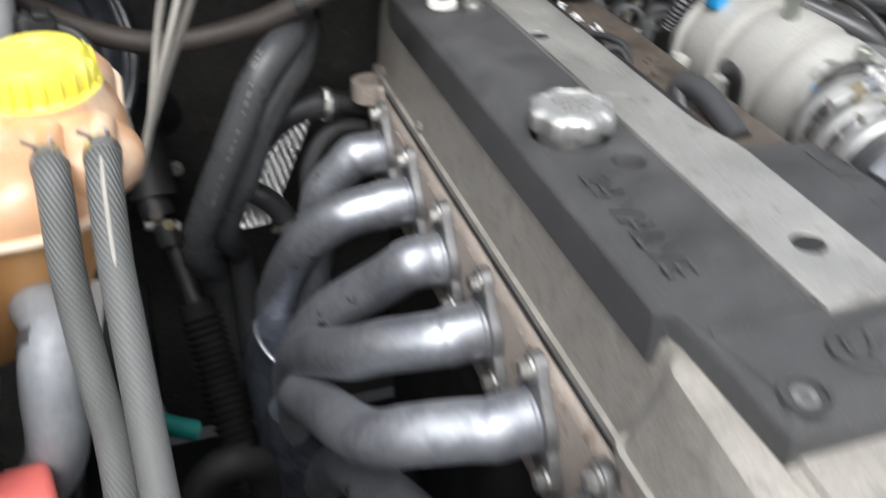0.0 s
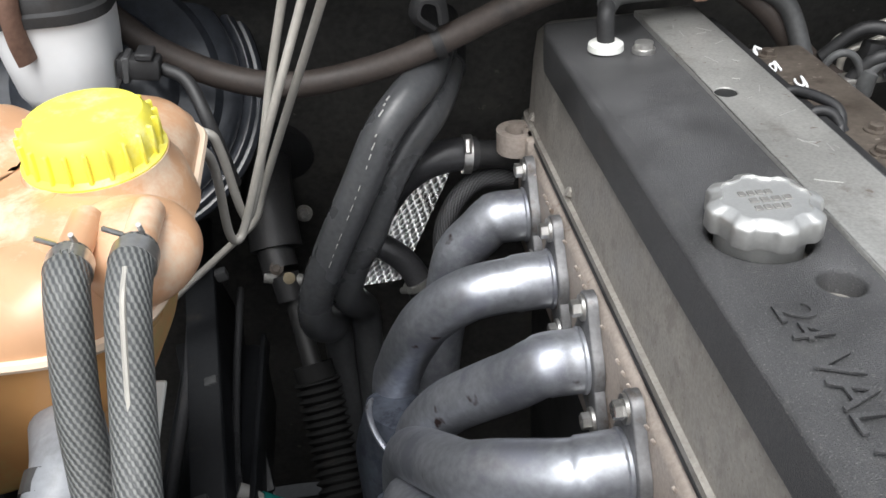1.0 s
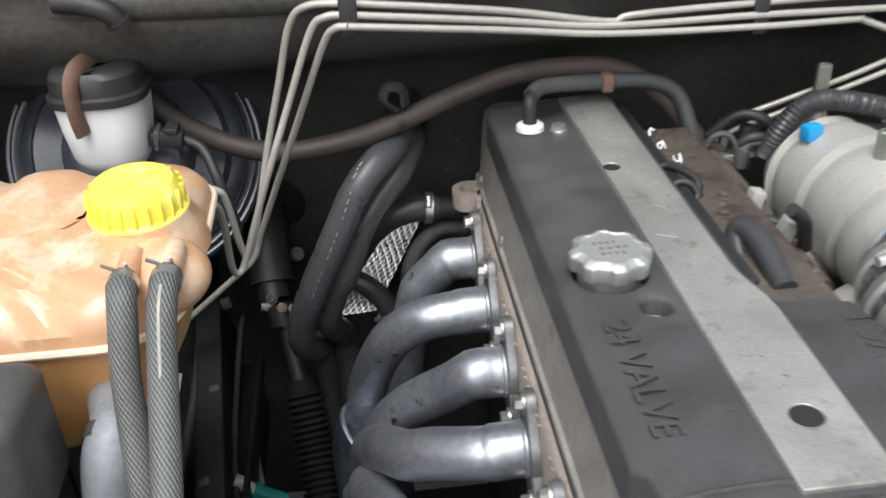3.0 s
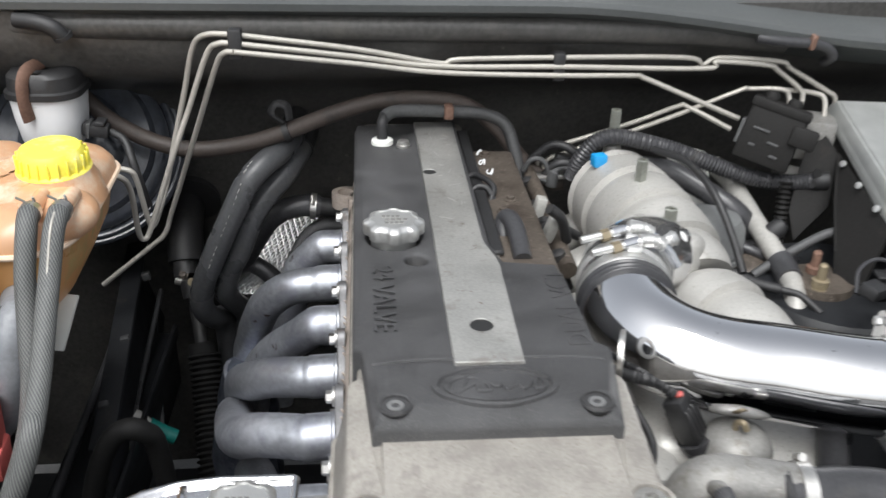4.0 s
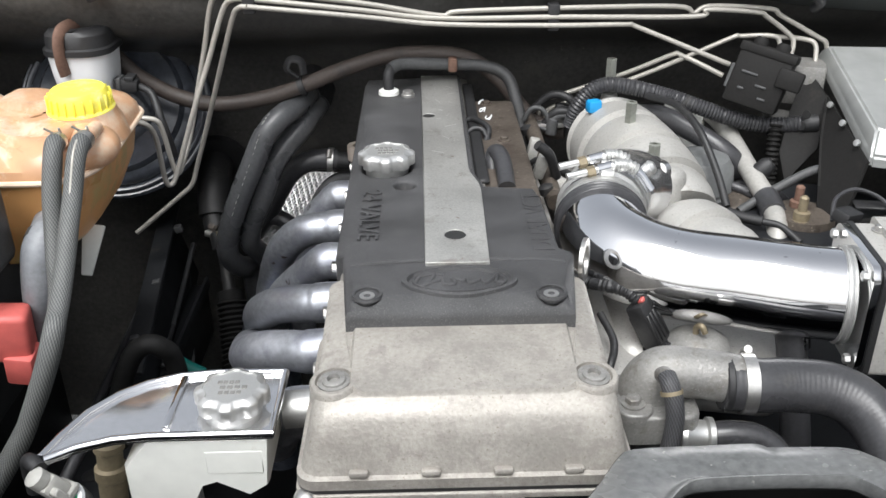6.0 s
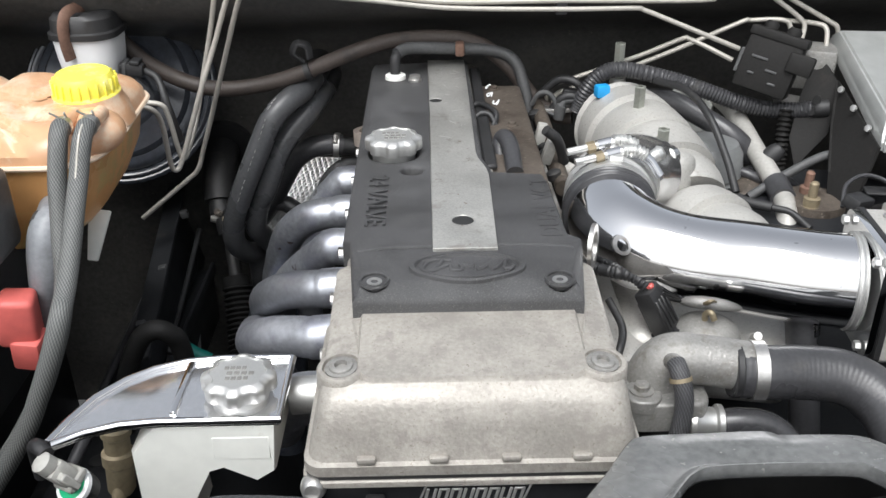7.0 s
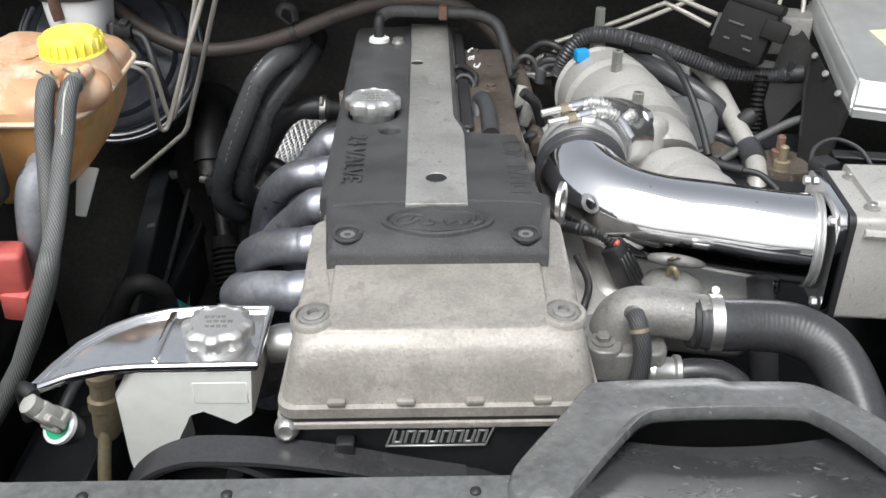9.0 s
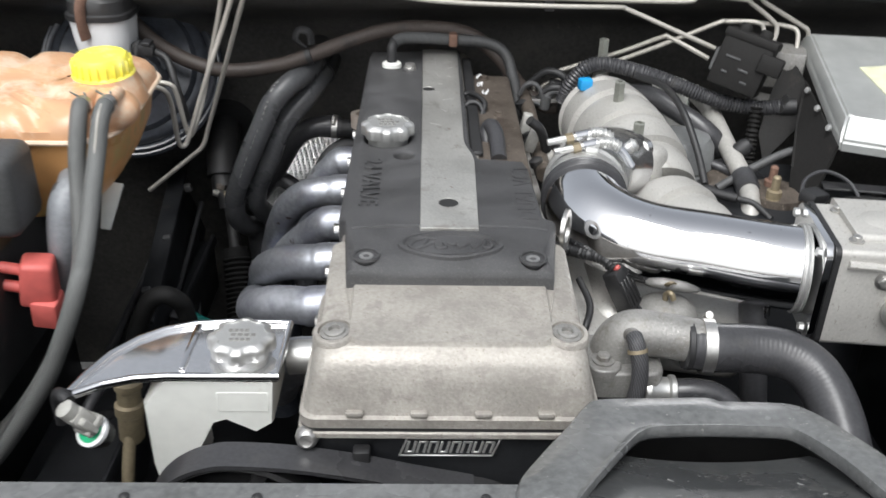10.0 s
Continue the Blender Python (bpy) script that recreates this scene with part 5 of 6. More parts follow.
rights = [
    [(-0.232, 0.395, 1.036), (-0.1, 0.405, 1.018), (-0.005, 0.412, 1.0), (0.02, 0.414, 1.004), (0.14, 0.42, 1.005), (0.29, 0.425, 1.004), (0.315, 0.427, 0.995), (0.335, 0.428, 1.003), (0.412, 0.43, 0.998), (0.428, 0.43, 0.989), (0.478, 0.43, 0.962), (0.492, 0.43, 0.952), (0.494, 0.43, 0.93)],
    [(-0.232, 0.388, 1.028), (-0.1, 0.402, 1.01), (-0.005, 0.41, 0.997), (0.14, 0.416, 0.995), (0.315, 0.42, 0.992), (0.33, 0.421, 1.0), (0.395, 0.424, 0.995), (0.408, 0.425, 0.989), (0.438, 0.425, 0.968), (0.446, 0.422, 0.956), (0.44, 0.415, 0.93)],
    [(-0.232, 0.382, 1.02), (-0.1, 0.398, 1.003), (0.0, 0.408, 0.99), (0.14, 0.414, 0.985), (0.228, 0.418, 0.984), (0.242, 0.419, 0.981), (0.30, 0.41, 0.959), (0.36, 0.4, 0.936)],
    [(0.14, 0.465, 0.84), (0.143, 0.463, 0.86), (0.17, 0.46, 0.872), (0.248, 0.45, 0.904), (0.298, 0.44, 0.928), (0.368, 0.43, 0.962), (0.38, 0.43, 0.964), (0.415, 0.422, 0.966), (0.427, 0.42, 0.958), (0.428, 0.412, 0.93)],
    [(0.13, 0.465, 0.85), (0.134, 0.465, 0.872), (0.16, 0.46, 0.882), (0.247, 0.45, 0.915), (0.297, 0.442, 0.938), (0.31, 0.438, 0.938), (0.357, 0.41, 0.919)],
    [(0.425, 0.43, 0.963), (0.462, 0.43, 0.959), (0.475, 0.423, 0.953), (0.474, 0.412, 0.93)],
]
for pts in rights:
    single("brake_line", sweep(pts, 0.0031, 10, 5), LINE, "thin tan metal brake line along the bulkhead", "brake line", "brake lines")
for x, y, z in ((-0.231, 0.392, 1.027), (0.138, 0.423, 0.994)):
    cl = thing("pipe_clip", "black plastic clip holding brake lines", "clip", "pipe clips", (x, y, z))
    part("body", box((0.015, 0.018, 0.034), pose(x, y, z), 0.003), BLACK, cl)
    part("peg", lathe([(0.005, 0), (0.005, 0.04), (0, 0.04)], 12, up_along((x, y, z), (0, 1, 0))), BLACK, cl)

# hoses across the back
vac = thing("vacuum_hose", "dusty brown rubber hose across the bulkhead", "hose", at=(0, 0.49, 0.9))
part("tube", sweep([(-0.46, 0.515, 0.95), (-0.436, 0.5, 0.932), (-0.404, 0.49, 0.905), (-0.353, 0.482, 0.88), (-0.301, 0.48, 0.87), (-0.239, 0.48, 0.878), (-0.189, 0.482, 0.893), (-0.131, 0.487, 0.914), (-0.071, 0.49, 0.93), (-0.003, 0.49, 0.932), (0.042, 0.49, 0.922), (0.08, 0.482, 0.895), (0.111, 0.472, 0.857), (0.145, 0.46, 0.832), (0.165, 0.455, 0.832)], 0.0105, 18, 8), BROWN_RUBBER, vac)
tie = part("cable_tie", lathe([(0.0112, -0.004), (0.0135, -0.004), (0.0135, 0.004), (0.0112, 0.004)], 20, up_along((-0.189, 0.482, 0.893), (1, 0.03, 0.34))), BLACK, vac)
part("tie_loop", sweep([(-0.193, 0.476, 0.906), (-0.206, 0.474, 0.918), (-0.201, 0.476, 0.931), (-0.187, 0.476, 0.928), (-0.184, 0.476, 0.911)], 0.003, 8, squash=2), BLACK, tie)
breather = thing("breather_hose", "dark grey breather hose behind the cover", "hose", at=(0, 0.45, 0.92))
part("tube", sweep([(-0.068, 0.438, 0.926), (-0.05, 0.453, 0.929), (0.015, 0.472, 0.922), (0.062, 0.475, 0.917), (0.088, 0.47, 0.903), (0.1, 0.457, 0.87), (0.11, 0.44, 0.82), (0.12, 0.43, 0.78)], 0.0078, 18, 8), GREY_RUBBER, breather)
part("stem", sweep([(-0.07, 0.427, 0.90), (-0.07, 0.43, 0.92), (-0.067, 0.438, 0.926)], 0.0066, 16), BLACK, breather)
part("holder", box((0.012, 0.019, 0.018), pose(0.014, 0.469, 0.923), 0.003), RUST, breather, "small rusty hose holder")
for dx, pts in ((0, [(-0.18, 0.56, 0.885), (-0.188, 0.52, 0.872), (-0.201, 0.487, 0.863), (-0.219, 0.465, 0.855), (-0.24, 0.452, 0.834), (-0.263, 0.45, 0.788), (-0.288, 0.455, 0.735), (-0.31, 0.465, 0.68), (-0.316, 0.48, 0.638), (-0.308, 0.51, 0.605), (-0.303, 0.55, 0.58), (-0.302, 0.562, 0.53), (-0.302, 0.562, 0.4)]), (1, [(-0.172, 0.58, 0.86), (-0.178, 0.54, 0.848), (-0.186, 0.515, 0.84), (-0.198, 0.497, 0.827), (-0.219, 0.484, 0.806), (-0.24, 0.475, 0.776), (-0.26, 0.475, 0.727), (-0.275, 0.482, 0.697), (-0.286, 0.495, 0.655), (-0.278, 0.53, 0.615), (-0.272, 0.555, 0.585), (-0.272, 0.56, 0.53), (-0.272, 0.56, 0.38)])):
    hh = thing("heater_hose", "thick black rubber heater hose with pale print", "hose", "heater hoses", pts[0])
    part("tube", sweep(pts, 0.0157, 22, 8), HEATER, hh)
    part("end_collar", sweep(pts[:2], 0.0185, 20), BLACK, hh)
    if not dx:
        run = spline(pts[3:8], 12)
        for k in range(4, len(run) - 8, 2):
            if k % 10:
                p, w = Vector(run[k]), Vector(run[k + 1]) - Vector(run[k])
                side = w.cross(Vector((-0.85, 0.15, -0.35))).normalized()
                part("print_mark", box((0.0016, 0.0004, 0.0025 + 0.002 * (k % 3)), Matrix.Translation(side * 0.0166 * (1 if side.y < 0 else -1)) @ up_along(p, w), 0, 1), PRINT, hh)
hose3 = thing("coolant_branch", "black rubber coolant hose clamped to the head", "hose", at=(-0.15, 0.55, 0.77))
part("tube", sweep([(-0.155, 0.535, 0.765), (-0.175, 0.532, 0.768), (-0.202, 0.53, 0.763), (-0.226, 0.535, 0.744), (-0.245, 0.545, 0.713), (-0.268, 0.56, 0.67), (-0.295, 0.575, 0.63)], 0.0155, 18), RUBBER, hose3)
clamp_on(hose3, (-0.163, 0.534, 0.766), (-1, 0, 0.1), 0.0162, 0.008, STEEL, (0, -0.7, 0.7))
part("stub", sweep([(-0.1, 0.54, 0.75), (-0.13, 0.538, 0.76), (-0.16, 0.534, 0.766)], 0.013, 16), BLACK, hose3)
single("textile_hose", sweep([(-0.12, 0.545, 0.73), (-0.15, 0.54, 0.735), (-0.175, 0.53, 0.72), (-0.19, 0.52, 0.69), (-0.19, 0.51, 0.64)], 0.0095, 16), FINE_BRAID, "thin textile covered black hose", "hose")
sb = thing("small_branch_hose", "short black hose with screw clamp", "hose", at=(-0.24, 0.56, 0.61))
part("tube", sweep([(-0.285, 0.568, 0.65), (-0.26, 0.56, 0.664), (-0.238, 0.555, 0.655), (-0.22, 0.55, 0.635), (-0.213, 0.545, 0.612), (-0.21, 0.54, 0.58)], 0.013, 16), RUBBER, sb)
clamp_on(sb, (-0.215, 0.547, 0.62), (0.4, -0.2, -0.9), 0.0138, 0.007, STEEL, (-0.7, -0.6, 0))


# dimpled heat shield
def shield():
    bm = bmesh.new()
    a, b, c, d = (Vector(p) for p in ((-0.238, 0.648, 0.703), (-0.160, 0.648, 0.70), (-0.232, 0.572, 0.608), (-0.300, 0.57, 0.606)))
    nu, nv = 110, 150
    g = []
    for k in range(nv + 1):
        row = []
        for i in range(nu + 1):
            u, v = i / nu, k / nv
            p = a.lerp(b, u).lerp(d.lerp(c, u), v)
            w = (math.sin(2 * math.pi * (4.5 * u + 6 * v)) * math.sin(2 * math.pi * (4.5 * u - 6 * v))) ** 2
            row.append(bm.verts.new(p + Vector((0, -0.0013 * w, 0.0012 * w))))
        g.append(row)
    for k in range(nv):
        for i in range(nu):
            bm.faces.new((g[k][i], g[k][i + 1], g[k + 1][i + 1], g[k + 1][i]))
    return bm


single("heat_shield", shield(), FOIL, "dimpled silver foil heat shield", "heat shield")

# steering shaft
steer = thing("steering_shaft", "black steering shaft with joint and bellows boot", "steering", at=(-0.35, 0.6, 0.65))
part("column", sweep([(-0.357, 0.68, 0.74), (-0.356, 0.61, 0.70), (-0.352, 0.575, 0.66)], 0.026, 24), BLACK, steer)
part("flange", lathe([(0.045, 0), (0.045, 0.01), (0.03, 0.014)], 24, up_along((-0.352, 0.655, 0.73), (0, -0.9, -0.4))), BLACK, steer)
part("flange_bolt", bolt_bm((-0.325, 0.64, 0.66), (0, -0.9, 0.3), 0.006, 0.007), GREY_CAST, steer)
part("joint", sweep([(-0.354, 0.575, 0.662), (-0.35, 0.56, 0.645)], 0.0185, 18), BLACK, steer)
part("yoke", sweep([(-0.347, 0.558, 0.64), (-0.342, 0.546, 0.618)], 0.0145, 16), BLACK, steer)
part("cross_pin", sweep([(-0.366, 0.556, 0.642), (-0.33, 0.552, 0.634)], 0.007, 14), GREY_CAST, steer, "worn steel joint pin")
part("joint_pin", lathe([(0.006, 0), (0.006, 0.004), (0, 0.005)], 16, up_along((-0.342, 0.547, 0.643), (0.2, -0.9, 0.4))), BRASS, steer)
part("joint_bolt", bolt_bm((-0.352, 0.548, 0.655), (0, -0.8, 0.5), 0.0045, 0.005), BROWN_CAST, steer)
part("shaft", sweep([(-0.343, 0.557, 0.63), (-0.335, 0.53, 0.59), (-0.328, 0.505, 0.56)], 0.010, 14), DARK_HOLE, steer)
part("boot_collar", sweep([(-0.329, 0.508, 0.563), (-0.326, 0.498, 0.55)], 0.02, 18), BELLOWS, steer)
part("bellows", sweep([(-0.326, 0.498, 0.55), (-0.318, 0.46, 0.50), (-0.31, 0.41, 0.45), (-0.30, 0.36, 0.40)], corrugated(0.021, 0.0026, 0.0082), 22, 48), BELLOWS, steer, "ribbed black rubber bellows")
single("lower_shield", box((0.07, 0.2, 0.006), pose(-0.43, 0.52, 0.5, 20, -10, 8), 0.002), BODY, "dark folded panel beside the steering shaft", "panel")
crail = thing("chassis_rail", "black chassis rail down in the bay", "chassis rail", at=(-0.43, 0.2, 0.43))
part("beam", box((0.09, 0.8, 0.1), pose(-0.43, 0.2, 0.48), 0.012), BODY, crail)
part("seam_flange", box((0.006, 0.78, 0.018), pose(-0.383, 0.2, 0.537, 0, -8, 0), 0.002), BODY, crail)
for y in (0.0, 0.13, 0.27, 0.41):
    part("plug", lathe([(0.011, 0), (0.011, 0.002), (0.007, 0.003), (0, 0.003)], 18, pose(-0.425, y, 0.53)), BLACK, crail)
teal = thing("teal_plug", "teal plastic plug in a clear sleeve", "connector", at=(-0.37, 0.37, 0.51))
part("plug", sweep([(-0.381, 0.37, 0.527), (-0.365, 0.37, 0.515), (-0.348, 0.37, 0.505)], 0.0105, 14), TEAL, teal)
part("sleeve", sweep([(-0.398, 0.372, 0.542), (-0.39, 0.371, 0.537), (-0.381, 0.37, 0.527)], 0.0085, 12), CONNECTOR, teal)
ca = thing("curved_hose", "thick black hose arching up low in the bay", "hose", at=(-0.32, 0.1, 0.72))
part("tube", sweep([(-0.372, 0.1, 0.60), (-0.363, 0.1, 0.652), (-0.350, 0.1, 0.693), (-0.335, 0.1, 0.721), (-0.319, 0.1, 0.731), (-0.306, 0.103, 0.724), (-0.299, 0.112, 0.70), (-0.297, 0.13, 0.6)], 0.0108, 20), BELLOWS, ca)
part("end_clamp", lathe([(0.0112, -0.005), (0.0124, -0.005), (0.0124, 0.005), (0.0112, 0.005)], 22, up_along((-0.3695, 0.1, 0.615), (0.17, 0, 1))), STEEL, ca, "dull steel clamp")

battery = thing("battery", "grey and black battery box with red terminal cover", "battery", at=(-0.53, 0.03, 0.7))
part("case", box((0.2, 0.2, 0.14), pose(-0.56, 0.06, 0.745), 0.008), BLACK, battery)
part("lid", box((0.08, 0.07, 0.085), pose(-0.462, 0.055, 0.885), 0.012, 3), GREY_RUBBER, battery, "grey plastic lid")
part("terminal_cover", box((0.038, 0.034, 0.055), pose(-0.426, 0.045, 0.784, 10, 8, 12), 0.006, 3, taper=(0.85, 0.85)), RED, battery, "red plastic terminal cover")
part("terminal_skirt", box((0.028, 0.03, 0.035), pose(-0.423, 0.045, 0.748, 10, 8, 0), 0.004), RED, battery)
for dz in (0.0, -0.022):
    part("red_cable", sweep([(-0.44, 0.045, 0.795 + dz), (-0.47, 0.04, 0.803 + dz), (-0.52, 0.04, 0.808 + dz)], 0.0065, 12), RED, battery)

# power steering reservoir
ps = thing("steering_reservoir", "cream power steering reservoir with polished horn-shaped lid", "reservoir", at=(-0.2, -0.1, 0.72))
prof = [(-0.247, 0.798), (-0.268, 0.772), (-0.268, 0.70), (-0.262, 0.66), (-0.235, 0.66), (-0.238, 0.71), (-0.222, 0.724), (-0.208, 0.752), (-0.196, 0.756), (-0.17, 0.742), (-0.155, 0.752), (-0.151, 0.798)]
rowsp = []
for y in (-0.143, -0.139, -0.068, -0.062):
    k = 0.97 if y in (-0.143, -0.062) else 1.0
    rowsp.append([(-0.205 + (x + 0.205) * k, y, 0.74 + (z - 0.74) * k) for x, z in prof])
part("bottle", loft(rowsp), CREAM, ps)
part("moulded_panel", box((0.045, 0.002, 0.022), pose(-0.18, -0.1426, 0.775), 0.0008, 1), CREAM, ps)
horn = [(-0.148, -0.06), (-0.205, -0.059), (-0.236, -0.063), (-0.262, -0.073), (-0.282, -0.088), (-0.300, -0.112), (-0.311, -0.14), (-0.318, -0.165), (-0.314, -0.168), (-0.295, -0.155), (-0.27, -0.146), (-0.243, -0.143), (-0.148, -0.143)]
lid = part("lid", plate(horn, 0.797, 0.802, bevel=0.001), POLISHED, ps, "polished metal lid drawn out into a horn")
hm = [Vector((x, y, 0)) for x, y in horn]
mid = sum(hm, Vector()) / len(hm)
part("lid_rim", sweep([(p.x, p.y, 0.8025) for p in hm + hm[:1]], 0.0034, 10, curve=False), CHROME, lid)
part("lid_rib", box((0.006, 0.07, 0.005), pose(-0.232, -0.1, 0.803), 0.002), CHROME, lid)
filler_cap("steering_filler_cap", (-0.183, -0.110, 0.7985), 0.0285, "machined aluminium cap on the polished reservoir lid", "filler caps")
single("header_spacer", sweep([(-0.15, -0.07, 0.77), (-0.125, -0.07, 0.772), (-0.1, -0.07, 0.774)], 0.0165, 20), BRIGHT, "silver metal tube between reservoir and engine", "tube")
sensor = thing("pressure_sensor", "grey connector on a green ringed pressure switch", "sensor", at=(-0.29, -0.175, 0.76))
part("cap", lathe([(0.011, -0.012), (0.0138, -0.002), (0.0142, 0.004), (0.0125, 0.0065)], 28, up_along((-0.288, -0.172, 0.757), (-0.3, -0.6, 0.8))), BLACK, sensor)
part("rim", lathe([(0.0122, 0.003), (0.0144, 0.003), (0.0142, 0.007), (0.0122, 0.0078)], 28, up_along((-0.288, -0.172, 0.757), (-0.3, -0.6, 0.8))), WHITE, sensor, "white plastic rim")
part("ring", lathe([(0.0122, 0.005), (0.0118, 0.0075), (0.008, 0.009), (0, 0.009)], 28, up_along((-0.288, -0.172, 0.757), (-0.3, -0.6, 0.8))), GREEN, sensor, "green seal ring")
part("connector", box((0.018, 0.016, 0.028), up_along((-0.294, -0.178, 0.775), (-0.45, -0.35, 0.9), 20), 0.003), CONNECTOR, sensor)
part("latch", box((0.008, 0.006, 0.018), up_along((-0.286, -0.187, 0.776), (-0.45, -0.35, 0.9), 20), 0.001, 1), CONNECTOR, sensor)
part("shoulder", box((0.022, 0.02, 0.006), up_along((-0.2905, -0.1755, 0.769), (-0.45, -0.35, 0.9), 20), 0.0015, 1), CONNECTOR, sensor)
part("tip", lathe([(0.008, 0), (0.008, 0.008), (0.005, 0.010), (0, 0.010)], 20, up_along((-0.3, -0.183, 0.787), (-0.45, -0.35, 0.9))), CONNECTOR, sensor)
part("lead", sweep([(-0.302, -0.178, 0.794), (-0.311, -0.17, 0.795), (-0.322, -0.155, 0.78), (-0.325, -0.15, 0.75)], 0.006, 12), BLACK, sensor)
sensor.location += Vector((-0.012, 0.0, 0.008))
fitp = thing("brass_fitting", "corroded brass pipe fitting on a tan pipe", "fitting", at=(-0.3, -0.09, 0.73))
part("barrel", lathe([(0.009, -0.05), (0.012, -0.045), (0.012, -0.02), (0.014, -0.018), (0.014, -0.008), (0.011, -0.006), (0.011, 0.008), (0.013, 0.010), (0.013, 0.016), (0.008, 0.018)], 20, up_along((-0.3, -0.09, 0.738), (0.05, 0.1, 1))), BRASS, fitp)
part("pipe", sweep([(-0.302, -0.1, 0.70), (-0.305, -0.12, 0.65), (-0.305, -0.14, 0.58)], 0.006, 12), BRASS, fitp)

# belt drive
drive = thing("belt_drive", "black ribbed drive belt on black pulleys", "belt", at=(-0.15, -0.22, 0.7))
for x, z, r in ((-0.172, 0.714, 0.074), (0.01, 0.685, 0.07)):
    pulley = part("pulley", lathe([(r, -0.014), (r, 0.012), (r * 0.95, 0.014), (r * 0.88, 0.008), (r * 0.84, -0.004), (r * 0.3, -0.002), (r * 0.28, 0.008), (r * 0.12, 0.008), (0, 0.006)], 48, up_along((x, -0.225, z), (0, -1, 0))), BLACK, drive)
    for k in range(6):
        a = radians(60 * k + 10)
        part("spoke", box((r * 0.56, 0.008, 0.012), Matrix.Translation((x + 0.57 * r * math.cos(a), -0.229, z + 0.57 * r * math.sin(a))) @ pose(0, 0, 0, 0, -math.degrees(a), 0), 0.002), BLACK, pulley)
loop = [(-0.172 + 0.0765 * math.cos(radians(a)), -0.225, 0.714 + 0.0765 * math.sin(radians(a))) for a in range(200, 85, -12)] + [(-0.13, -0.225, 0.788), (-0.075, -0.225, 0.779), (-0.03, -0.225, 0.768), (0.02, -0.225, 0.757)]
bm = bmesh.new()
rows = []
for i, p in enumerate(spline(loop, 3)):
    rows.append([(p[0], -0.240, p[2]), (p[0], -0.212, p[2]), (p[0], -0.212, p[2] - 0.004), (p[0], -0.240, p[2] - 0.004)])
part("belt", loft(rows), RUBBER, drive)
part("sensor_bracket", box((0.014, 0.012, 0.022), pose(-0.071, -0.215, 0.776), 0.002), BLACK, drive)
part("bracket_bolt", bolt_bm((-0.071, -0.222, 0.768), (0, -1, 0.2), 0.004, 0.004), STEEL, drive)

# small lines low in the bay
clutter = thing("inner_loom", "thin black cables and clips on the dark side panel", "wiring", at=(-0.45, 0.4, 0.6))
for pts, r in (([(-0.44, 0.56, 0.62), (-0.445, 0.48, 0.58), (-0.45, 0.38, 0.56), (-0.45, 0.2, 0.55)], 0.006), ([(-0.40, 0.6, 0.60), (-0.405, 0.5, 0.555), (-0.40, 0.4, 0.54), (-0.385, 0.3, 0.54)], 0.004), ([(-0.36, 0.2, 0.54), (-0.37, 0.12, 0.6), (-0.385, 0.06, 0.64), (-0.40, 0.0, 0.62)], 0.007)):
    part("cable", sweep(pts, r, 10), RUBBER, clutter)
for p in ((-0.43, 0.52, 0.6), (-0.385, 0.33, 0.55), (-0.365, 0.06, 0.66)):
    part("cable_clip", box((0.014, 0.012, 0.008), pose(*p, 20, 30, 10), 0.002), BLACK, clutter)
fold = thing("folded_panel", "black folded splash panel with clips", "panel", at=(-0.41, 0.44, 0.5))
part("sheet", box((0.010, 0.42, 0.14), pose(-0.412, 0.44, 0.555, 8, -12, 4), 0.003), BODY, fold)
part("lip", box((0.03, 0.42, 0.008), pose(-0.417, 0.44, 0.628, 8, -12, 4), 0.003), BODY, fold)
for y in (0.3, 0.42, 0.56):
    part("lip_clip", box((0.012, 0.01, 0.012), pose(-0.408, y, 0.63 + (y - 0.44) * 0.14, 8, -12, 4), 0.002), GREY_RUBBER, fold)

# settle the tank
tank.location += Vector((-0.006, -0.022, 0.025))
tank.rotation_euler.x = radians(4)

# clutter round the strut tower
lead = thing("vacuum_line", "thin black vacuum line with a tee over the canister", "hose", at=(0.31, 0.27, 0.86))
part("line", sweep([(0.26, 0.40, 0.897), (0.285, 0.35, 0.90), (0.30, 0.30, 0.885), (0.312, 0.255, 0.85), (0.318, 0.225, 0.82)], 0.0045, 10), BLACK, lead)
part("tee", sweep([(0.312, 0.235, 0.815), (0.33, 0.215, 0.812), (0.352, 0.2, 0.812)], 0.006, 12), BLACK, lead)
part("branch", sweep([(0.352, 0.2, 0.812), (0.37, 0.19, 0.81), (0.385, 0.17, 0.80)], 0.004, 10), BLACK, lead)
single("pump_dome", lathe([(0.028, -0.05), (0.028, 0), (0.022, 0.012), (0.008, 0.017), (0, 0.0175)], 28, pose(0.318, 0.43, 0.868)), CREAM, "pale rounded pump cap behind the conduit", "pump")
single("rod", sweep([(0.345, 0.255, 0.80), (0.38, 0.262, 0.82), (0.425, 0.272, 0.84), (0.45, 0.275, 0.845)], 0.0055, 12), GREY_RUBBER, "grey rod running to the black bracket", "rod")
thickhose = single("thick_black_hose", sweep([(0.245, 0.44, 0.86), (0.275, 0.40, 0.872), (0.31, 0.365, 0.862), (0.345, 0.335, 0.845), (0.37, 0.33, 0.82)], 0.013, 16), RUBBER, "thick black hose behind the manifold", "hose")
bm = bmesh.new()
bmesh.ops.create_icosphere(bm, subdivisions=4, radius=0.045)
for v in bm.verts:
    k = 1 + 0.35 * noise.noise(v.co * 60)
    v.co = Vector((v.co.x * k * 1.3, v.co.y * k, v.co.z * k * 0.7)) + Vector((0.37, 0.29, 0.775))
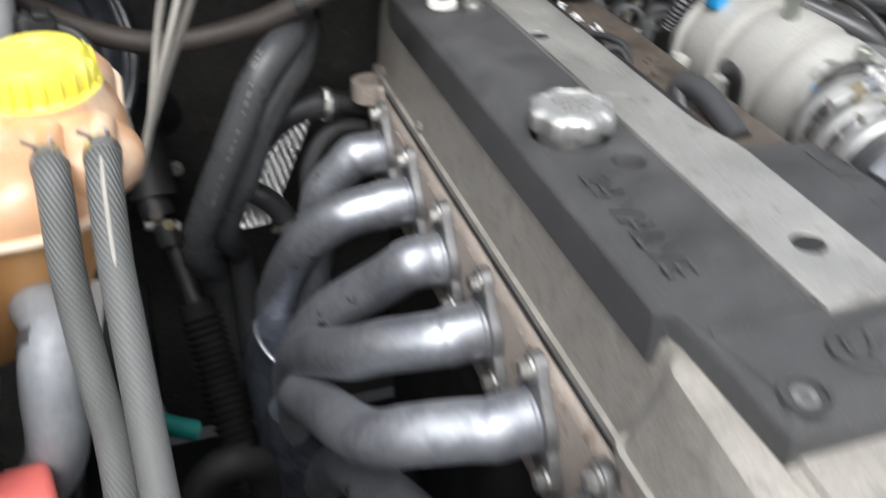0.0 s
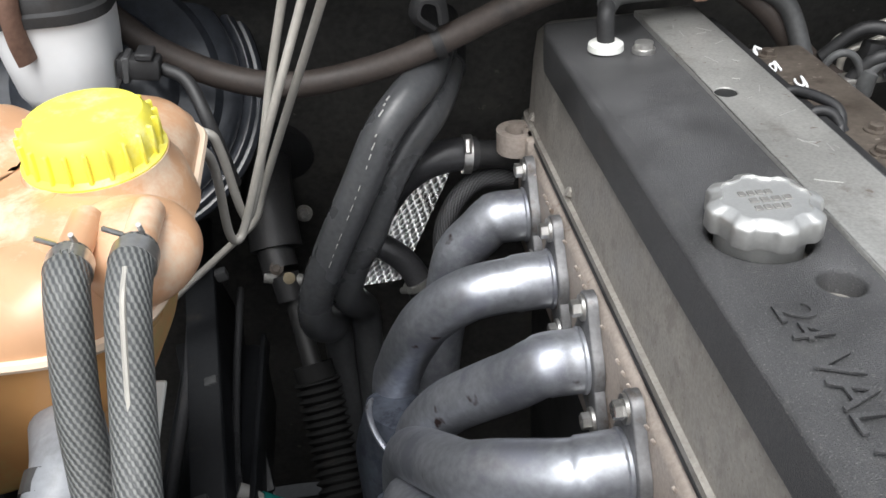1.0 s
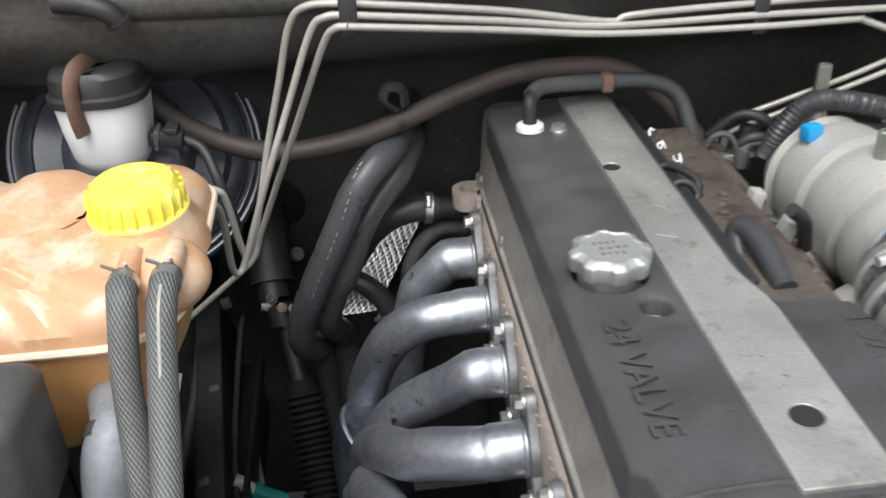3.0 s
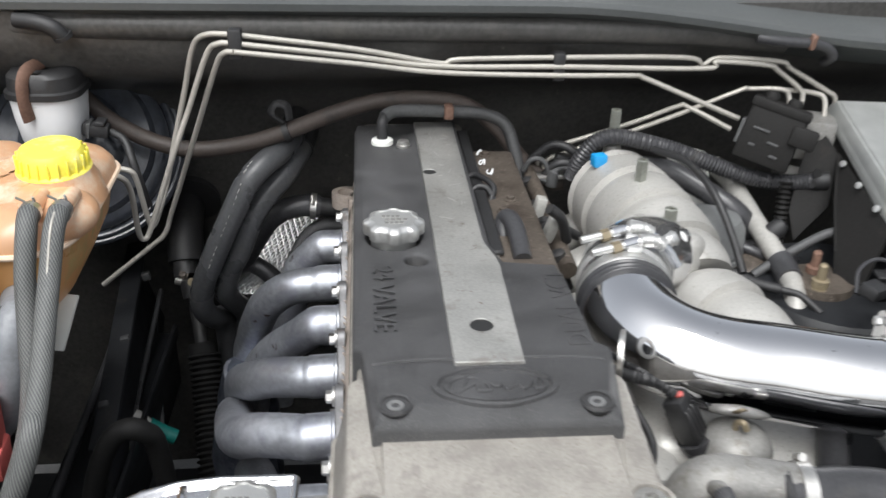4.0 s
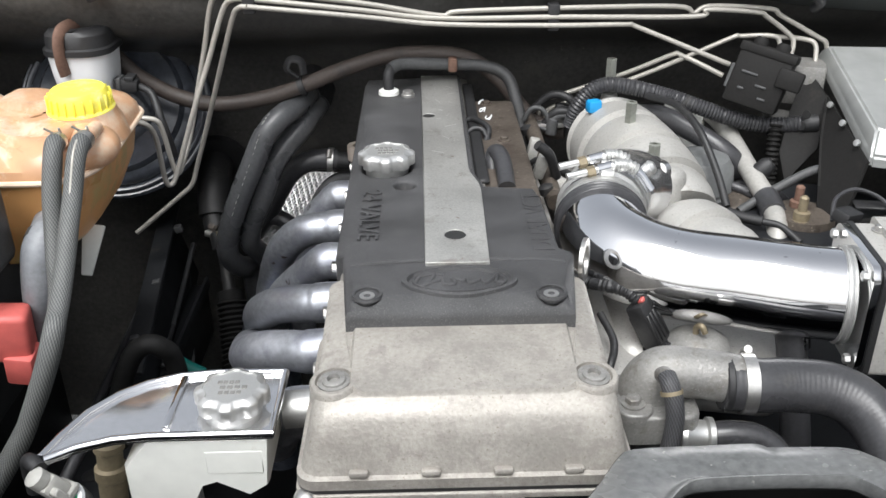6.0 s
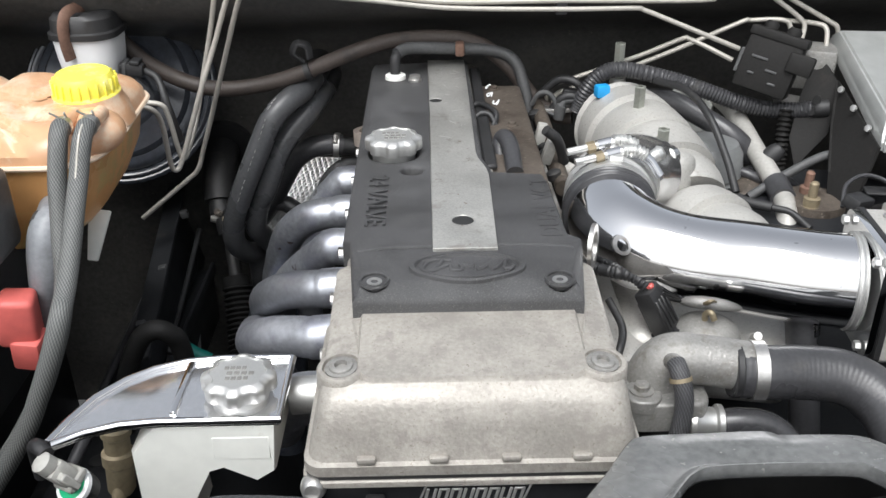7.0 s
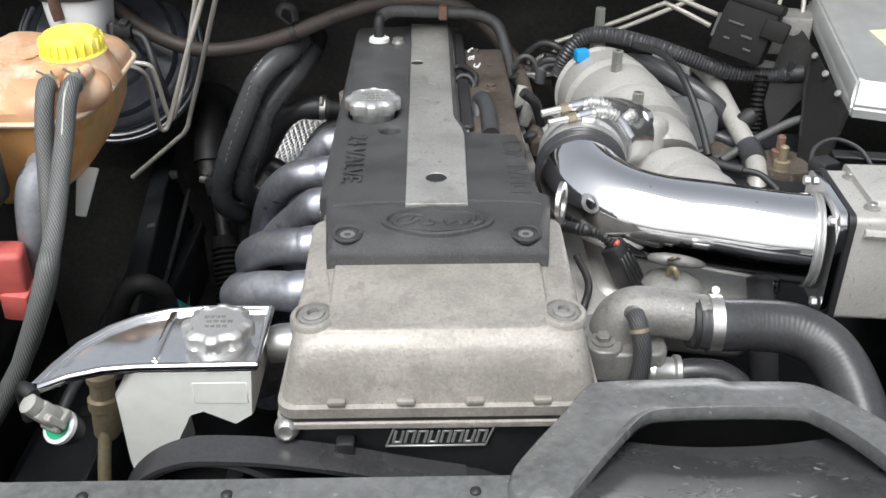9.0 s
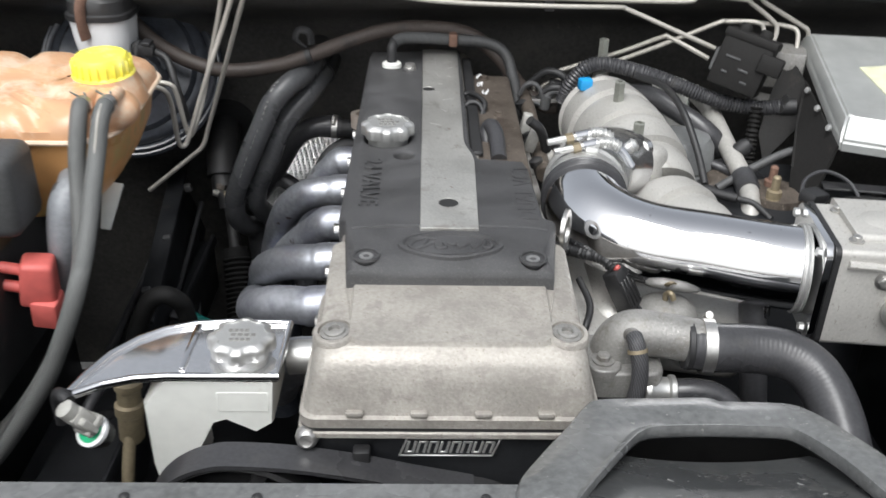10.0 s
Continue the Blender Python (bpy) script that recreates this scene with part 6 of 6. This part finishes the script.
single("rubber_mount", bm, BROWN_CAST, "dirty brown rubber mount beside the strut tower", "mount")
ring_lead = thing("looped_cable", "thin black cable looped beside the bracket", "cable", at=(0.43, 0.17, 0.84))
part("loop", sweep([(0.405, 0.15, 0.835), (0.415, 0.17, 0.852), (0.44, 0.18, 0.858), (0.465, 0.17, 0.85), (0.475, 0.15, 0.835)], 0.0022, 8), RUBBER, ring_lead)
part("plug", box((0.03, 0.02, 0.014), pose(0.41, 0.13, 0.85, 10, 10, 35), 0.003), BLACK, ring_lead)
for x in (0.33, 0.36):
    single("cable_end", sweep([(x, 0.33, 0.80), (x + 0.01, 0.3, 0.815), (x + 0.035, 0.285, 0.81), (x + 0.06, 0.29, 0.79)], 0.006, 10), RUBBER, "short black cable beside the strut tower", "cable", "tower cables")
# fuel rail pieces behind the chrome elbow
rail2 = thing("fuel_rail", "dull metal fuel rail with pipe stubs", "fuel rail", at=(0.115, 0.33, 0.845))
part("bar", sweep([(0.118, 0.46, 0.845), (0.118, 0.38, 0.845), (0.118, 0.28, 0.842), (0.118, 0.2, 0.84)], 0.0095, 14), BROWN_CAST, rail2)
for y in (0.42, 0.35, 0.285, 0.22):
    part("stub", lathe([(0.006, -0.03), (0.006, 0.006), (0.0085, 0.008), (0.0085, 0.016), (0.005, 0.018)], 14, pose(0.114, y, 0.836, 0, -20, 0)), BLACK, rail2)

tee = thing("vacuum_tee", "black plastic vacuum elbow with thin hoses", "hose fitting", at=(0.15, 0.43, 0.85))
part("elbow", sweep([(0.143, 0.43, 0.838), (0.1455, 0.43, 0.855), (0.153, 0.43, 0.863), (0.168, 0.428, 0.864), (0.186, 0.426, 0.866)], lambda s: 0.0075 if s < 0.02 else 0.0052, 14, 8), GREY_RUBBER, tee)
part("thin_hose", sweep([(0.143, 0.43, 0.84), (0.137, 0.432, 0.862), (0.128, 0.434, 0.872), (0.116, 0.436, 0.87), (0.108, 0.438, 0.855)], 0.0032, 10), GREY_RUBBER, tee)
part("thin_hose", sweep([(0.143, 0.43, 0.84), (0.13, 0.432, 0.846), (0.116, 0.434, 0.85)], 0.003, 10), GREY_RUBBER, tee)

# hose and clips under the cowl edge
ch = thing("cowl_hose", "black washer hose with brown clip under the cowl", "hose", at=(0.42, 0.42, 1.03))
part("tube", sweep([(0.372, 0.418, 1.03), (0.39, 0.414, 1.028), (0.415, 0.412, 1.026), (0.443, 0.412, 1.024), (0.46, 0.414, 1.018), (0.469, 0.416, 1.008), (0.468, 0.43, 0.998)], 0.0065, 12), RUBBER, ch)
part("clip", box((0.007, 0.017, 0.018), pose(0.437, 0.412, 1.027, 0, 10, 0), 0.0015, 1), RUST, ch, "brown cloth clip")
ce = thing("wiper_drain", "short black rubber drain spout under the cowl", "drain", at=(-0.44, 0.42, 1.045))
part("tube", sweep([(-0.47, 0.418, 1.046), (-0.445, 0.412, 1.044), (-0.428, 0.41, 1.038), (-0.42, 0.412, 1.028)], 0.009, 14), BLACK, ce)
part("lip", sweep([(-0.421, 0.4115, 1.031), (-0.4195, 0.4125, 1.027)], 0.011, 14), BLACK, ce)
